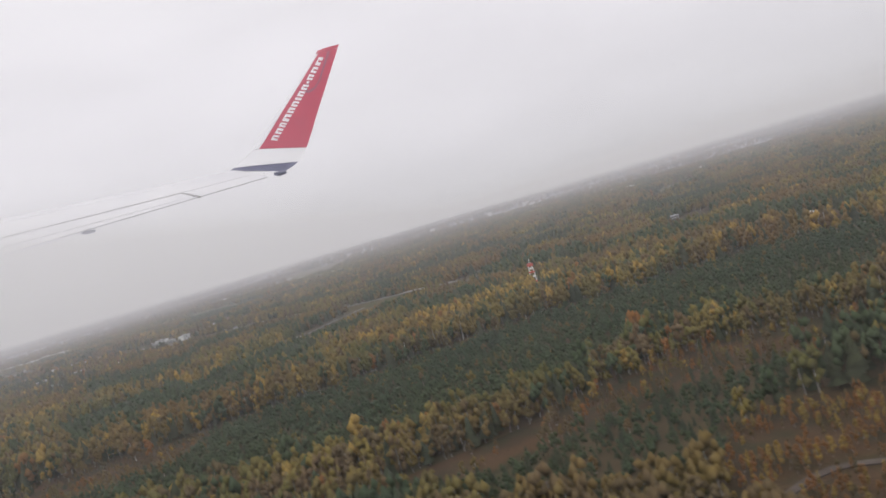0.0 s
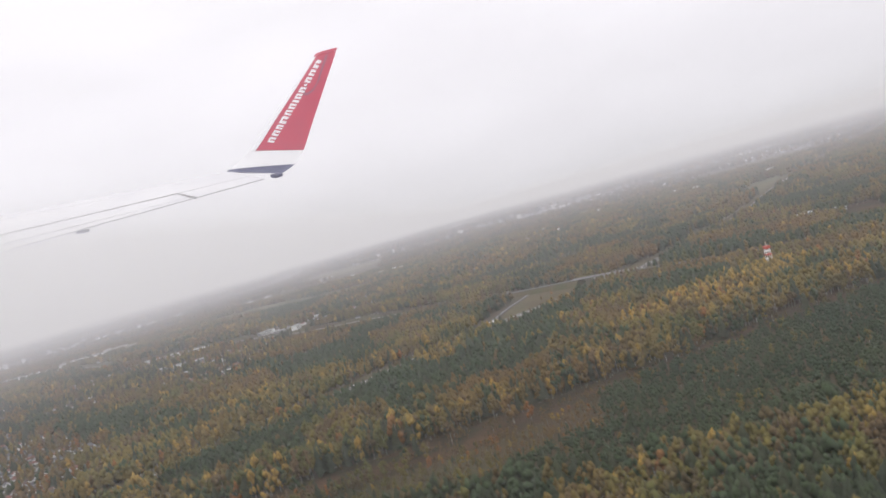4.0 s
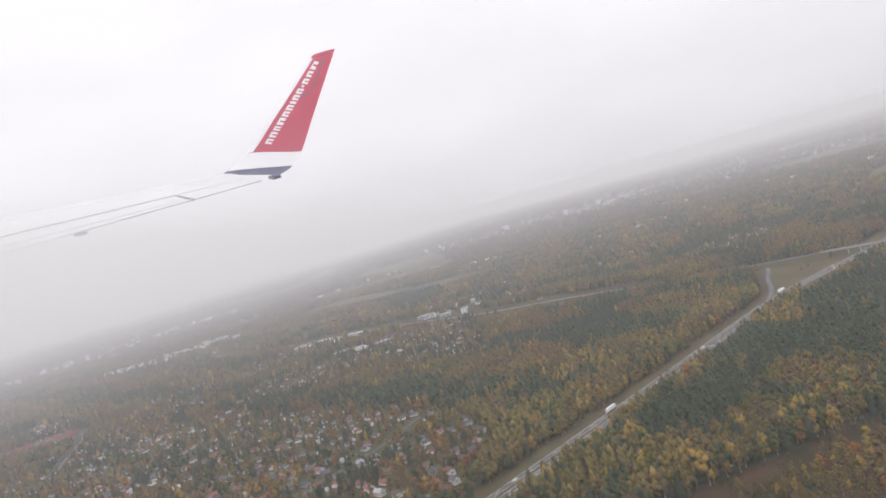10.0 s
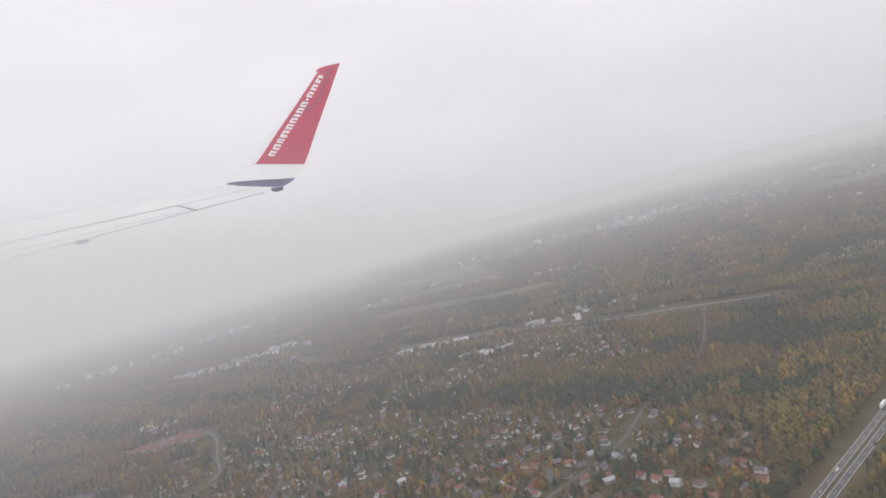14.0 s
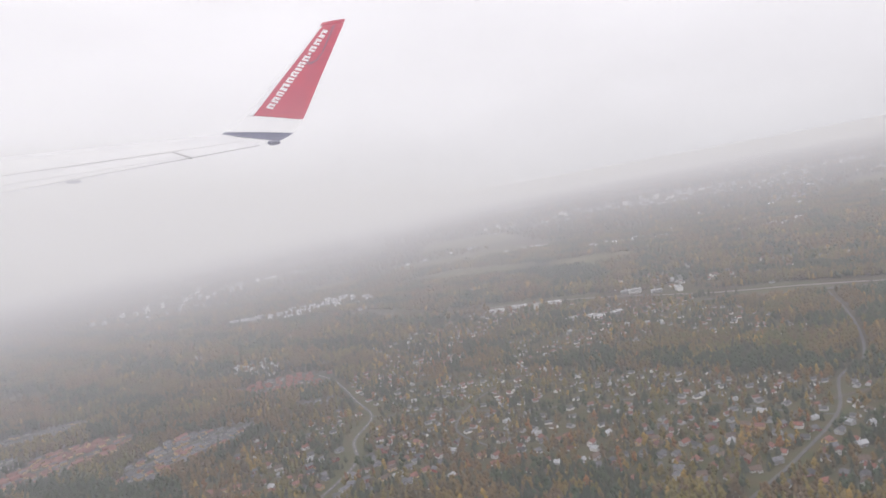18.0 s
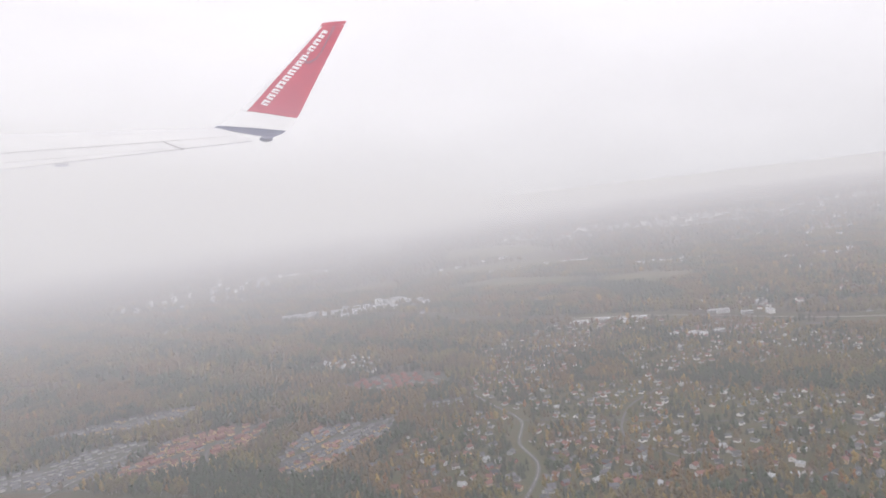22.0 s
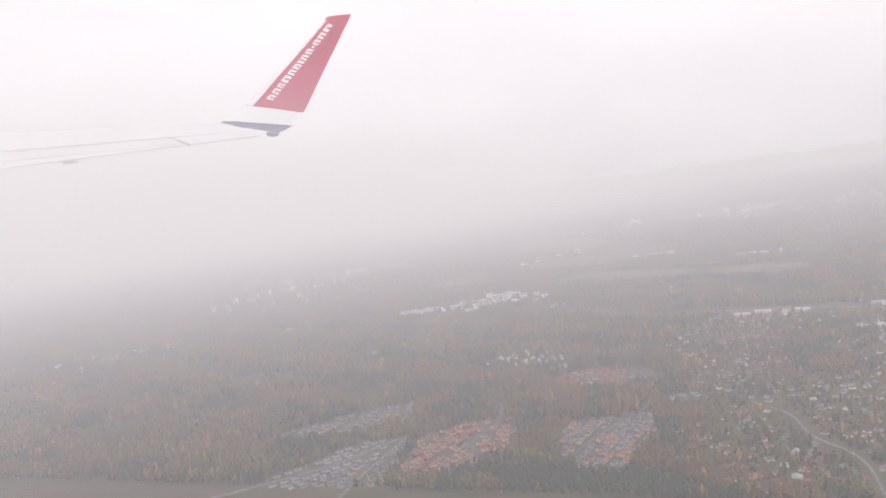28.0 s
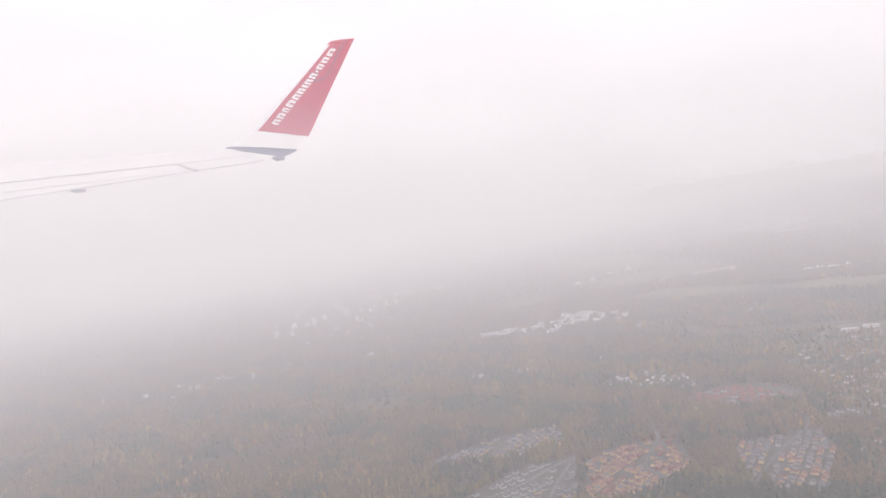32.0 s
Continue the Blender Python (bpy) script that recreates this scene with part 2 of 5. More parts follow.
RAILWAY = smooth_line([(-330, 360), (-236, 318), (-197, 290), (-172, 258), (-148, 246), (-126, 235), (-108, 222), (-95, 209), (-84, 199), (-66, 188), (-48, 174)], 4.0)
LANE_A = smooth_line([(-110.5, 100), (-115, 104), (-121, 112), (-135, 124), (-150, 128), (-166, 136), (-182.5, 143)])
LANE_B = smooth_line([(-160, 112), (-166, 126), (-160, 142), (-150, 152)])
LANE_C = smooth_line([(-234, 133), (-222, 146), (-208, 158), (-204, 164)])
LANE_D = smooth_line([(-245, 140), (-248, 152), (-240, 166), (-238, 176)])
LANE_E = smooth_line([(-292, 150), (-284, 166), (-272, 186), (-262, 192)])
TRACK = smooth_line([(0, 22), (5, 27), (8, 29), (11, 30.4), (15, 29.6), (22, 31.5), (34, 31)], 0.7)
STRIP = smooth_line([(-84, 56), (-66, 63), (-45, 65.5), (-37, 67.5), (-26, 72), (-12, 76), (2, 81), (18, 83), (34, 85), (62, 90), (110, 92)])

PINE_BAND = [(-60, 58), (-45, 63.5), (-37, 65.5), (-26, 70), (-12, 74), (2, 79), (18, 81), (45, 83), (34, 58), (26, 54), (12, 57), (3, 51), (-20, 48), (-34, 50)]
DARK = [[(-58, 103), (-49, 108), (-37, 93), (-48, 78), (-58, 87)], [(-77, 81), (-70, 89), (-66, 82.5), (-71, 73), (-77, 73)], [(-37, 118), (-14, 127), (-30, 103), (-40, 106)],
        [(-155, 183), (-143, 193), (-129, 170), (-145, 156)], [(-170, 154), (-158, 152), (-159, 136), (-170, 141)], [(-136, 335), (-115, 364), (-91, 334), (-108, 293), (-125, 301)],
        [(-60, 99), (-52, 104), (-34, 90), (-27, 94), (-34, 83), (-46, 84)], [(-59, 107), (-44, 103), (-27, 95), (-34, 83), (-51, 89), (-61, 96)],
        [(-33, 132), (-21, 121), (-20, 109), (-28, 108)], [(-79, 152), (-61, 152), (-57, 128), (-77, 130)], [(-76, 82), (-61, 92), (-56, 86), (-72, 70)],
        [(-150, 178), (-126, 183), (-128, 166), (-150, 157)], [(-120, 300), (-93, 315), (-97, 262), (-114, 250)], [(-250, 136), (-222, 131), (-210, 114), (-240, 118)],
        [(2, 42), (8, 44), (14, 45), (20, 42), (10, 37.5), (6, 31), (-3, 33), (-8, 38)], [(20, 66), (44, 72), (52, 64), (30, 58)], [(-176, 150), (-164, 168), (-154, 160), (-168, 146)],
        [(-40, 205), (0, 230), (30, 215), (-10, 190)], [(30, 190), (60, 200), (90, 190), (60, 170)]]
OPEN = [[(-16, 40), (-8, 43.5), (0, 46.5), (5, 49.5), (13, 52.5), (22, 52), (30, 46), (18, 44), (12, 44.5), (8, 44), (0, 41), (-8, 38.5)],
        [(6, 30), (9, 36.5), (14, 38.5), (24, 37.5), (30, 30), (20, 22), (8, 24)],
        [(-34, 127.5), (-30, 141), (-25, 151), (-12.5, 142.6), (-21, 136.5)],
        [(-80, 58.5), (-60, 63.5), (-43, 67.5), (-30, 70.5), (-29, 73), (-43, 70.5), (-60, 66.5), (-81, 61.5)],
        [(33, 128), (44, 150), (52, 152), (44, 128)], [(36, 96), (40, 104), (52, 98), (46, 90)]]
FIELDS = [[(-190, 372), (-150, 388), (-112, 352), (-112, 322), (-150, 340)], [(-200, 470), (-120, 470), (-100, 434), (-158, 420)],
          [(-160, 640), (-92, 600), (-110, 520), (-170, 540)], [(-130, 340), (-100, 345), (-60, 320), (-90, 300)], [(-250, 420), (-215, 440), (-205, 410), (-235, 395)],
          [(60, 250), (86, 285), (104, 300), (80, 240)], [(110, 470), (190, 500), (220, 460), (140, 430)], [(-330, 560), (-260, 590), (-250, 555), (-310, 540)]]
# districts: outline, roof colours (red, grey, white, brown), spacing
MIXED, REDS, GREYS, PALE = (0.36, 0.41, 0.05, 0.18), (0.80, 0.12, 0.02, 0.06), (0.10, 0.72, 0.10, 0.08), (0.03, 0.25, 0.68, 0.04)
DISTRICTS = [
    ([(-142, 118), (-135, 98), (-106, 72), (-96, 78), (-92, 92), (-97, 110), (-116, 124)], MIXED, 2.7),
    ([(-150, 128), (-141, 120), (-118, 126), (-108, 124), (-104, 112), (-128, 138)], MIXED, 3.0),
    ([(-152, 106), (-142, 88), (-120, 78), (-110, 100), (-126, 108)], MIXED, 2.8),
    ([(-186, 106), (-150, 110), (-148, 138), (-162, 152), (-180, 136)], MIXED, 2.6),
    ([(-189, 160), (-189, 182), (-166, 186), (-158, 176), (-172, 166)], REDS, 2.2),
    ([(-170, 150), (-154, 154), (-150, 148), (-164, 142)], GREYS, 2.1),
    ([(-204, 146), (-190, 152), (-188, 134), (-204, 124), (-214, 126)], MIXED, 3.0),
    ([(-178, 118), (-180, 104), (-208, 112), (-212, 124)], MIXED, 3.1),
    ([(-238, 220), (-222, 230), (-211, 215), (-216, 200), (-231, 209)], PALE, 2.1),
    ([(-170, 200), (-150, 204), (-150, 218), (-176, 212)], MIXED, 3.4),
    ([(-126, 192), (-100, 186), (-84, 206), (-104, 214), (-128, 206)], REDS, 2.7),
    ([(-86, 196), (-76, 176), (-62, 180), (-66, 200)], MIXED, 3.1),
    ([(-160, 232), (-120, 222), (-110, 232), (-140, 250)], MIXED, 3.2),
    ([(-110, 160), (-98, 172), (-86, 150), (-92, 140)], MIXED, 3.3),
    ([(-40, 190), (-10, 215), (10, 210), (-14, 186)], MIXED, 3.2),
    ([(-148, 170), (-130, 190), (-112, 186), (-112, 164), (-130, 160)], MIXED, 4.6),
    ([(-190, 186), (-176, 200), (-150, 198), (-158, 186)], MIXED, 4.2),
    ([(-204, 118), (-186, 102), (-160, 100), (-140, 94), (-112, 84), (-100, 96), (-103, 118), (-130, 142), (-150, 160), (-178, 168), (-190, 150)], MIXED, 2.9),
    ([(-150, 160), (-112, 158), (-92, 148), (-86, 170), (-98, 198), (-128, 190), (-148, 188)], MIXED, 3.4),
    ([(-178, 186), (-150, 198), (-112, 218), (-122, 238), (-160, 232), (-190, 212)], MIXED, 3.6),
]
# outlines of the terraced estates: direction, kind of row, steps along and across
ESTATES = [
    ([(-231, 142), (-226, 156), (-207.5, 154), (-212, 140), (-223.5, 127), (-230, 130)], 52, ("grey", "dark", "dark", "red", "dark"), 2.1, 1.75),
    ([(-259, 159), (-249, 166), (-236, 163.5), (-239, 149), (-246, 142), (-256, 137), (-265, 139)], 40, ("red", "red", "red", "brick", "grey"), 2.25, 1.9),
    ([(-297, 174), (-277, 186), (-260, 188), (-260, 174), (-275, 170)], 48, ("dark", "grey", "dark", "dark"), 2.3, 2.0),
    ([(-293, 147), (-282, 156), (-271, 163), (-261, 161.5), (-264, 150), (-268, 137), (-287, 142)], 30, ("grey", "dark", "dark", "dark", "grey", "dark"), 2.3, 2.0),
    ([(-226, 190), (-208, 198), (-194, 189.5), (-197, 177), (-215, 178)], 8, ("brick", "red", "brick", "grey"), 2.7, 2.1),
    ([(-202, 157), (-190, 158), (-192, 164), (-202, 164)], 10, ("grey", "pale", "grey"), 2.8, 2.2),
]

rnd = np.random.default_rng(7)


def cover_free(px, py, gap=0.5):
    """Where no road, field or strip lies."""
    ok = np.ones(len(px), bool)
    for line, half in ((MOTORWAY, 2.9), (OVERPASS, 3.8), (SLIP, 2.0), (ROAD_HILL, 1.4), (ROAD_TERRACE, 0.9), (ROAD_BACK, 0.8), (ROAD_EAST, 0.8),
                       (RAILWAY, 5.5), (TRACK, 0.6), (LANE_A, 0.6), (LANE_B, 0.6), (LANE_C, 0.6), (LANE_D, 0.6), (LANE_E, 0.6), (LANE_WOOD, 0.7)):
        ok &= off_line(px, py, line) > half + gap
    ok &= (off_line(px, py, MOTORWAY) > 5.0 + gap) | (px < -33) | ((px > 4) & (off_line(px, py, MOTORWAY) > 2.7 + gap))
    for poly in FIELDS:
        ok &= ~inside(px, py, poly)
    return ok


def scatter(spacing, x0, x1, y0, y1):
    """A jittered grid of points."""
    gx, gy = np.meshgrid(np.arange(x0, x1, spacing), np.arange(y0, y1, spacing))
    gx = gx.ravel() + rnd.uniform(-0.48, 0.48, gx.size) * spacing
    gy = gy.ravel() + rnd.uniform(-0.48, 0.48, gy.size) * spacing
    return gx, gy


def wave(px, py, size, seed):
    """A smooth random field between about -1 and 1."""
    r = np.random.default_rng(seed)
    total = np.zeros(len(px))
    for octave in range(3):
        for _ in range(4):
            a, f = r.uniform(0, math.tau), 2 ** octave / size
            total += np.sin((px * math.cos(a) + py * math.sin(a)) * f * r.uniform(0.7, 1.3) * math.tau + r.uniform(0, math.tau)) / 2 ** octave
    return total / 3.4


# ---------------------------------------------------------------- ground, fields and roads
edge = 5200
gv, gf = [], []
ticks_x, ticks_y = np.linspace(-edge, edge, 41), np.linspace(-edge, edge, 41)
for yy in ticks_y:
    for xx in ticks_x:
        gv.append((xx, yy, 0.0))
for j in range(40):
    for i in range(40):
        a = j * 41 + i
        gf += [(a, a + 1, a + 42), (a, a + 42, a + 41)]
ground = new("ground", mesh_from("ground", np.array(gv), np.array(gf), [GROUND]))
tagged(ground, "flat autumn forest floor of brown grass and moss", "ground", kind="structure")


def sheet(name, poly, height, mat, label, category):
    bm = bmesh.new()
    line = smooth_line(poly + poly[:1], 6.0)[:-1]
    bm.faces.new([bm.verts.new((x, y, height)) for x, y in line])
    bmesh.ops.triangulate(bm, faces=bm.faces)
    bmesh.ops.recalc_face_normals(bm, faces=bm.faces)
    for f in bm.faces:
        if f.normal.z < 0:
            f.normal_flip()
    return tagged(part(name, bm, mat), label, category, kind="structure")


for poly in FIELDS:
    sheet("field", poly, 0.012, FIELD, "pale stubble field between autumn woods", "field")
for k, poly in enumerate(OPEN):
    sheet("clearing", poly, 0.024 + 0.004 * k, MEADOW if k == 2 else HEATH, "felled clearing with brown grass and brush", "clearing")
for k, (poly, _, _) in enumerate(DISTRICTS):
    sheet("lawn", poly, 0.006 + 0.0035 * k, LAWN, "garden lawns of a housing district", "lawn")
for k, (poly, *_) in enumerate(ESTATES):
    sheet("yard", poly, 0.080 + 0.004 * k, YARD, "paved yards and small lawns between terraces", "yard")
bm = ribbon(bmesh.new(), STRIP, -2.1, 2.1, 0.0, 0.016)
tagged(part("clearing", bm, HEATH), "long cleared strip of brown heath through the forest", "clearing", kind="structure")
bm = ribbon(bmesh.new(), MOTORWAY, -4.2, 4.2, 0.0, 0.02)
tagged(part("verge", bm, MEADOW), "wide grass verge along a motorway", "verge", kind="structure")


def road(line, half, name, label, mat=ASPHALT, height=0.06, middle=True):
    half, height = half * 0.9, height + 0.075
    ob = tagged(part(name, ribbon(bmesh.new(), line, -half, half, 0.0, height), mat), label, "road", kind="structure")
    if middle:
        dense = smooth_line(line[::2] + line[-1:], 0.7)
        part("centre_line", ribbon(bmesh.new(), dense, -0.025, 0.025, height, height + 0.006, (1, 2)), PAINT, ob, "dashed white centre line")
    return ob


for side in (-1, 1):
    mw = tagged(part("road", ribbon(bmesh.new(), MOTORWAY, *sorted((side * 0.25, side * 1.2)), 0.0, 0.07), ASPHALT),
                "wet grey carriageway of a dual motorway", "road", kind="structure")
    for o in (0.31, 1.1):
        part("edge_line", ribbon(bmesh.new(), MOTORWAY, *sorted((side * o, side * (o + 0.035))), 0.07, 0.076), PAINT, mw, "white edge line")
    dense = smooth_line(MOTORWAY[::3] + MOTORWAY[-1:], 0.8)
    part("lane_line", ribbon(bmesh.new(), dense, *sorted((side * 0.70, side * 0.73)), 0.07, 0.076, (1, 3)), PAINT, mw, "dashed white lane line")
road(SLIP, 0.55, "road", "grey slip road curving up from the motorway")
road(ROAD_HILL, 0.42, "road", "grey winding suburban main road")
road(ROAD_TERRACE, 0.6, "road", "grey road along terraced housing", height=0.052)
road(ROAD_BACK, 0.5, "road", "grey street behind terraced housing", height=0.044)
road(ROAD_EAST, 0.3, "road", "grey road through a wooded suburb", middle=False)
for i, lane in enumerate((LANE_A, LANE_B, LANE_C, LANE_D, LANE_E)):
    road(lane, 0.28, "road", "narrow grey residential lane", height=0.036 + 0.003 * i, middle=False)
road(LANE_WOOD, 0.4, "road", "pale gravel lane at a wood's edge", GRAVEL, 0.04, False)
road(TRACK, 0.24, "road", "worn gravel track across a clearing", GRAVEL, 0.03, False)
rail = tagged(part("railway", ribbon(bmesh.new(), RAILWAY, -0.9, 0.9, 0.0, 0.09), GRAVEL), "railway embankment of pale ballast", "railway", kind="structure")
for o in (-0.5, -0.28, 0.28, 0.5):
    part("rail", ribbon(bmesh.new(), RAILWAY, o - 0.02, o + 0.02, 0.09, 0.12), CONCRETE, rail)

# the road that crosses the motorway on an embankment and a bridge
bridge_line = [p for p in OVERPASS]
dist = [math.hypot(x + 10, y - 142.1) for x, y in bridge_line]
lift = [0.4 + 0.9 * max(0.0, 1 - max(0.0, d - 4) / 42) ** 1.3 for d in dist]
bridge = thing("road_bridge", "concrete road bridge on embankments over a motorway", "bridge")


def raised(line, heights, half, thick):
    bm = bmesh.new()
    rows = []
    for i, (p, h) in enumerate(zip(line, heights)):
        a, b = Vector((*line[max(i - 1, 0)], 0)), Vector((*line[min(i + 1, len(line) - 1)], 0))
        d = (b - a).normalized()
        s = Vector((-d.y, d.x, 0))
        c = Vector((*p, 0))
        rows.append([bm.verts.new(c + s * o + Vector((0, 0, z))) for o, z in ((-half, h - thick), (-half, h), (half, h), (half, h - thick))])
    for r, q in zip(rows, rows[1:]):
        for k in range(4):
            bm.faces.new((r[k], r[(k + 1) % 4], q[(k + 1) % 4], q[k]))
    bm.faces.new(rows[0])
    bm.faces.new(rows[-1])
    bmesh.ops.recalc_face_normals(bm, faces=bm.faces)
    return bm


part("deck", raised(bridge_line, lift, 0.75, 0.07), ASPHALT, bridge, "grey asphalt deck")
bank = bmesh.new()
for span in ([i for i, p in enumerate(bridge_line) if dist[i] > 3.6 and p[0] < -10], [i for i, p in enumerate(bridge_line) if dist[i] > 3.6 and p[0] > -10]):
    rows = []
    for i in span:
        a, b = bridge_line[max(i - 1, 0)], bridge_line[min(i + 1, len(bridge_line) - 1)]
        d = (Vector((*b, 0)) - Vector((*a, 0))).normalized()
        s, c, h = Vector((-d.y, d.x, 0)), Vector((*bridge_line[i], 0)), lift[i] - 0.075
        rows.append([bank.verts.new(c + s * o + Vector((0, 0, z))) for o, z in ((-0.8 - h * 1.6, 0), (-0.8, h), (0.8, h), (0.8 + h * 1.6, 0))])
    for r, q in zip(rows, rows[1:]):
        for k in range(3):
            bank.faces.new((r[k], r[k + 1], q[k + 1], q[k]))
    bank.faces.new(rows[0])
    bank.faces.new(rows[-1])
bmesh.ops.recalc_face_normals(bank, faces=bank.faces)
part("embankment", bank, LAWN, bridge, "grassy embankment")
for side in (-0.74, 0.74):
    bm = bmesh.new()
    pts = [(p, h) for p, h, d in zip(bridge_line, lift, dist) if d < 9]
    rows = []
    for i, (p, h) in enumerate(pts):
        a, b = Vector((*pts[max(i - 1, 0)][0], 0)), Vector((*pts[min(i + 1, len(pts) - 1)][0], 0))
        d = (b - a).normalized()
        c = Vector((*p, 0)) + Vector((-d.y, d.x, 0)) * side
        rows.append([bm.verts.new(c + Vector((-d.y, d.x, 0)) * o + Vector((0, 0, h + z))) for o, z in ((-0.02, 0), (-0.02, 0.16), (0.02, 0.16), (0.02, 0))])
    for r, q in zip(rows, rows[1:]):
        for k in range(3):
            bm.faces.new((r[k], r[k + 1], q[k + 1], q[k]))
    part("parapet", bm, CONCRETE, bridge, "pale parapet")
for off in (-2.2, 0.0, 2.2):
    bm = bmesh.new()
    bmesh.ops.create_cone(bm, cap_ends=True, segments=8, radius1=0.12, radius2=0.12, depth=1.15, matrix=pose(-10 + off * 0.8, 142.1 - off * 0.62, 0.575))
    part("pillar", bm, CONCRETE, bridge)

# haze over the land
HAZE_LOW, HAZE_RISE = (0.00095, 0.0014), (0.25, 0.38)
w_vol = wn.new("ShaderNodeVolumeScatter")
w_pos = wn.new("ShaderNodeNewGeometry")
w_xyz = wn.new("ShaderNodeSeparateXYZ")
wl.new(w_pos.outputs["Position"], w_xyz.inputs[0])


def w_math(op, a, b):
    m = wn.new("ShaderNodeMath")
    m.operation = op
    for i, s in enumerate((a, b)):
        if isinstance(s, (int, float)):
            m.inputs[i].default_value = s
        else:
            wl.new(s, m.inputs[i])
    return m.outputs[0]


def w_range(socket, x0, x1, y0, y1):
    r = wn.new("ShaderNodeMapRange")
    r.interpolation_type = "SMOOTHSTEP"
    for key, value in zip(("From Min", "From Max", "To Min", "To Max"), (x0, x1, y0, y1)):
        r.inputs[key].default_value = value
    wl.new(socket, r.inputs["Value"])
    return r.outputs["Result"]


# fitted to the view: thin near ground, thicker towards the cloud base and north
w_lift = w_math("SUBTRACT", w_math("EXPONENT", w_math("MULTIPLY", w_xyz.outputs["Z"], 1 / 25.0), 0.0), 1.0)
w_rise = w_math("MULTIPLY", w_lift, w_range(w_xyz.outputs["Y"], 250.0, 1000.0, *HAZE_RISE))
w_thick = w_math("MULTIPLY", w_math("ADD", w_rise, 1.0), w_range(w_xyz.outputs["Y"], 60.0, 300.0, *HAZE_LOW))
# upper limit rises west with the camera's climb, so the wing stays clear
w_west = wn.new("ShaderNodeClamp")
w_west.inputs["Min"].default_value, w_west.inputs["Max"].default_value = -330.0, 0.0
wl.new(w_xyz.outputs["X"], w_west.inputs["Value"])
w_ceiling = w_math("MULTIPLY", w_west.outputs["Result"], -0.155)
w_over = w_math("SUBTRACT", w_xyz.outputs["Z"], w_ceiling)
# west and east factors tuned to the camera's view
w_side = w_math("MULTIPLY", w_range(w_xyz.outputs["X"], -60.0, -260.0, 0.85, 1.35), w_range(w_xyz.outputs["X"], 0.0, 160.0, 1.0, 1.5))
wl.new(w_math("MULTIPLY", w_range(w_over, 12.0, 40.0, 1.0, 0.0), w_math("MULTIPLY", w_side, w_thick)), w_vol.inputs["Density"])
w_vol.inputs["Color"].default_value = (0.92, 0.925, 1.0, 1)
wl.new(w_vol.outputs[0], w_out.inputs["Volume"])
world.cycles.volume_step_size = 60.0
scene.cycles.volume_max_steps = 48
scene.cycles.volume_bounces = 1

# a far sheet of overcast sky behind the land, with the world's own gradient, so that the haze ends on it
SKY = bpy.data.materials.new("overcast_sky_sheet")
SKY.use_nodes = True
kn, kl = SKY.node_tree.nodes, SKY.node_tree.links
kn.clear()
k_geo, k_sub, k_norm, k_sep = kn.new("ShaderNodeNewGeometry"), kn.new("ShaderNodeVectorMath"), kn.new("ShaderNodeVectorMath"), kn.new("ShaderNodeSeparateXYZ")
k_ramp, k_map, k_noise, k_mix, k_glow, k_out = (kn.new("ShaderNode" + kind) for kind in ("ValToRGB", "Mapping", "TexNoise", "Mix", "Emission", "OutputMaterial"))
k_sub.operation, k_norm.operation = "SUBTRACT", "NORMALIZE"
k_sub.inputs[1].default_value = (-150, 0, 38)
for i, e in enumerate(ramp.elements):
    spot = k_ramp.color_ramp.elements[i] if i in (0,) else k_ramp.color_ramp.elements.new(e.position) if i < len(ramp.elements) - 1 else k_ramp.color_ramp.elements[-1]
    spot.position, spot.color = e.position, e.color
k_map.inputs["Scale"].default_value = (2.2, 2.2, 9.0)
k_noise.inputs["Scale"].default_value, k_noise.inputs["Detail"].default_value = 1.3, 3.0
k_mix.data_type, k_mix.blend_type = "RGBA", "MULTIPLY"
k_mix.inputs[0].default_value = 0.2
k_glow.inputs["Strength"].default_value = SKY_SHEET
for a, b in ((k_geo.outputs["Position"], k_sub.inputs[0]), (k_sub.outputs[0], k_norm.inputs[0]), (k_norm.outputs[0], k_sep.inputs[0]), (k_sep.outputs["Z"], k_ramp.inputs[0]),
             (k_norm.outputs[0], k_map.inputs[0]), (k_map.outputs[0], k_noise.inputs["Vector"]), (k_ramp.outputs[0], k_mix.inputs[6]), (k_noise.outputs["Fac"], k_mix.inputs[7]),
             (k_mix.outputs[2], k_glow.inputs["Color"]), (k_glow.outputs[0], k_out.inputs["Surface"])):
    kl.new(a, b)
SKY.cycles.emission_sampling = "NONE"
backdrop = new("backdrop", mesh_from("backdrop", np.array([(-7000, 4650, -40), (7000, 4650, -40), (7000, 4650, 3600), (-7000, 4650, 3600)], float), np.array([(0, 1, 2), (0, 2, 3)]), [SKY]))
tagged(backdrop, "plain overcast sky behind the land", "sky", kind="structure")

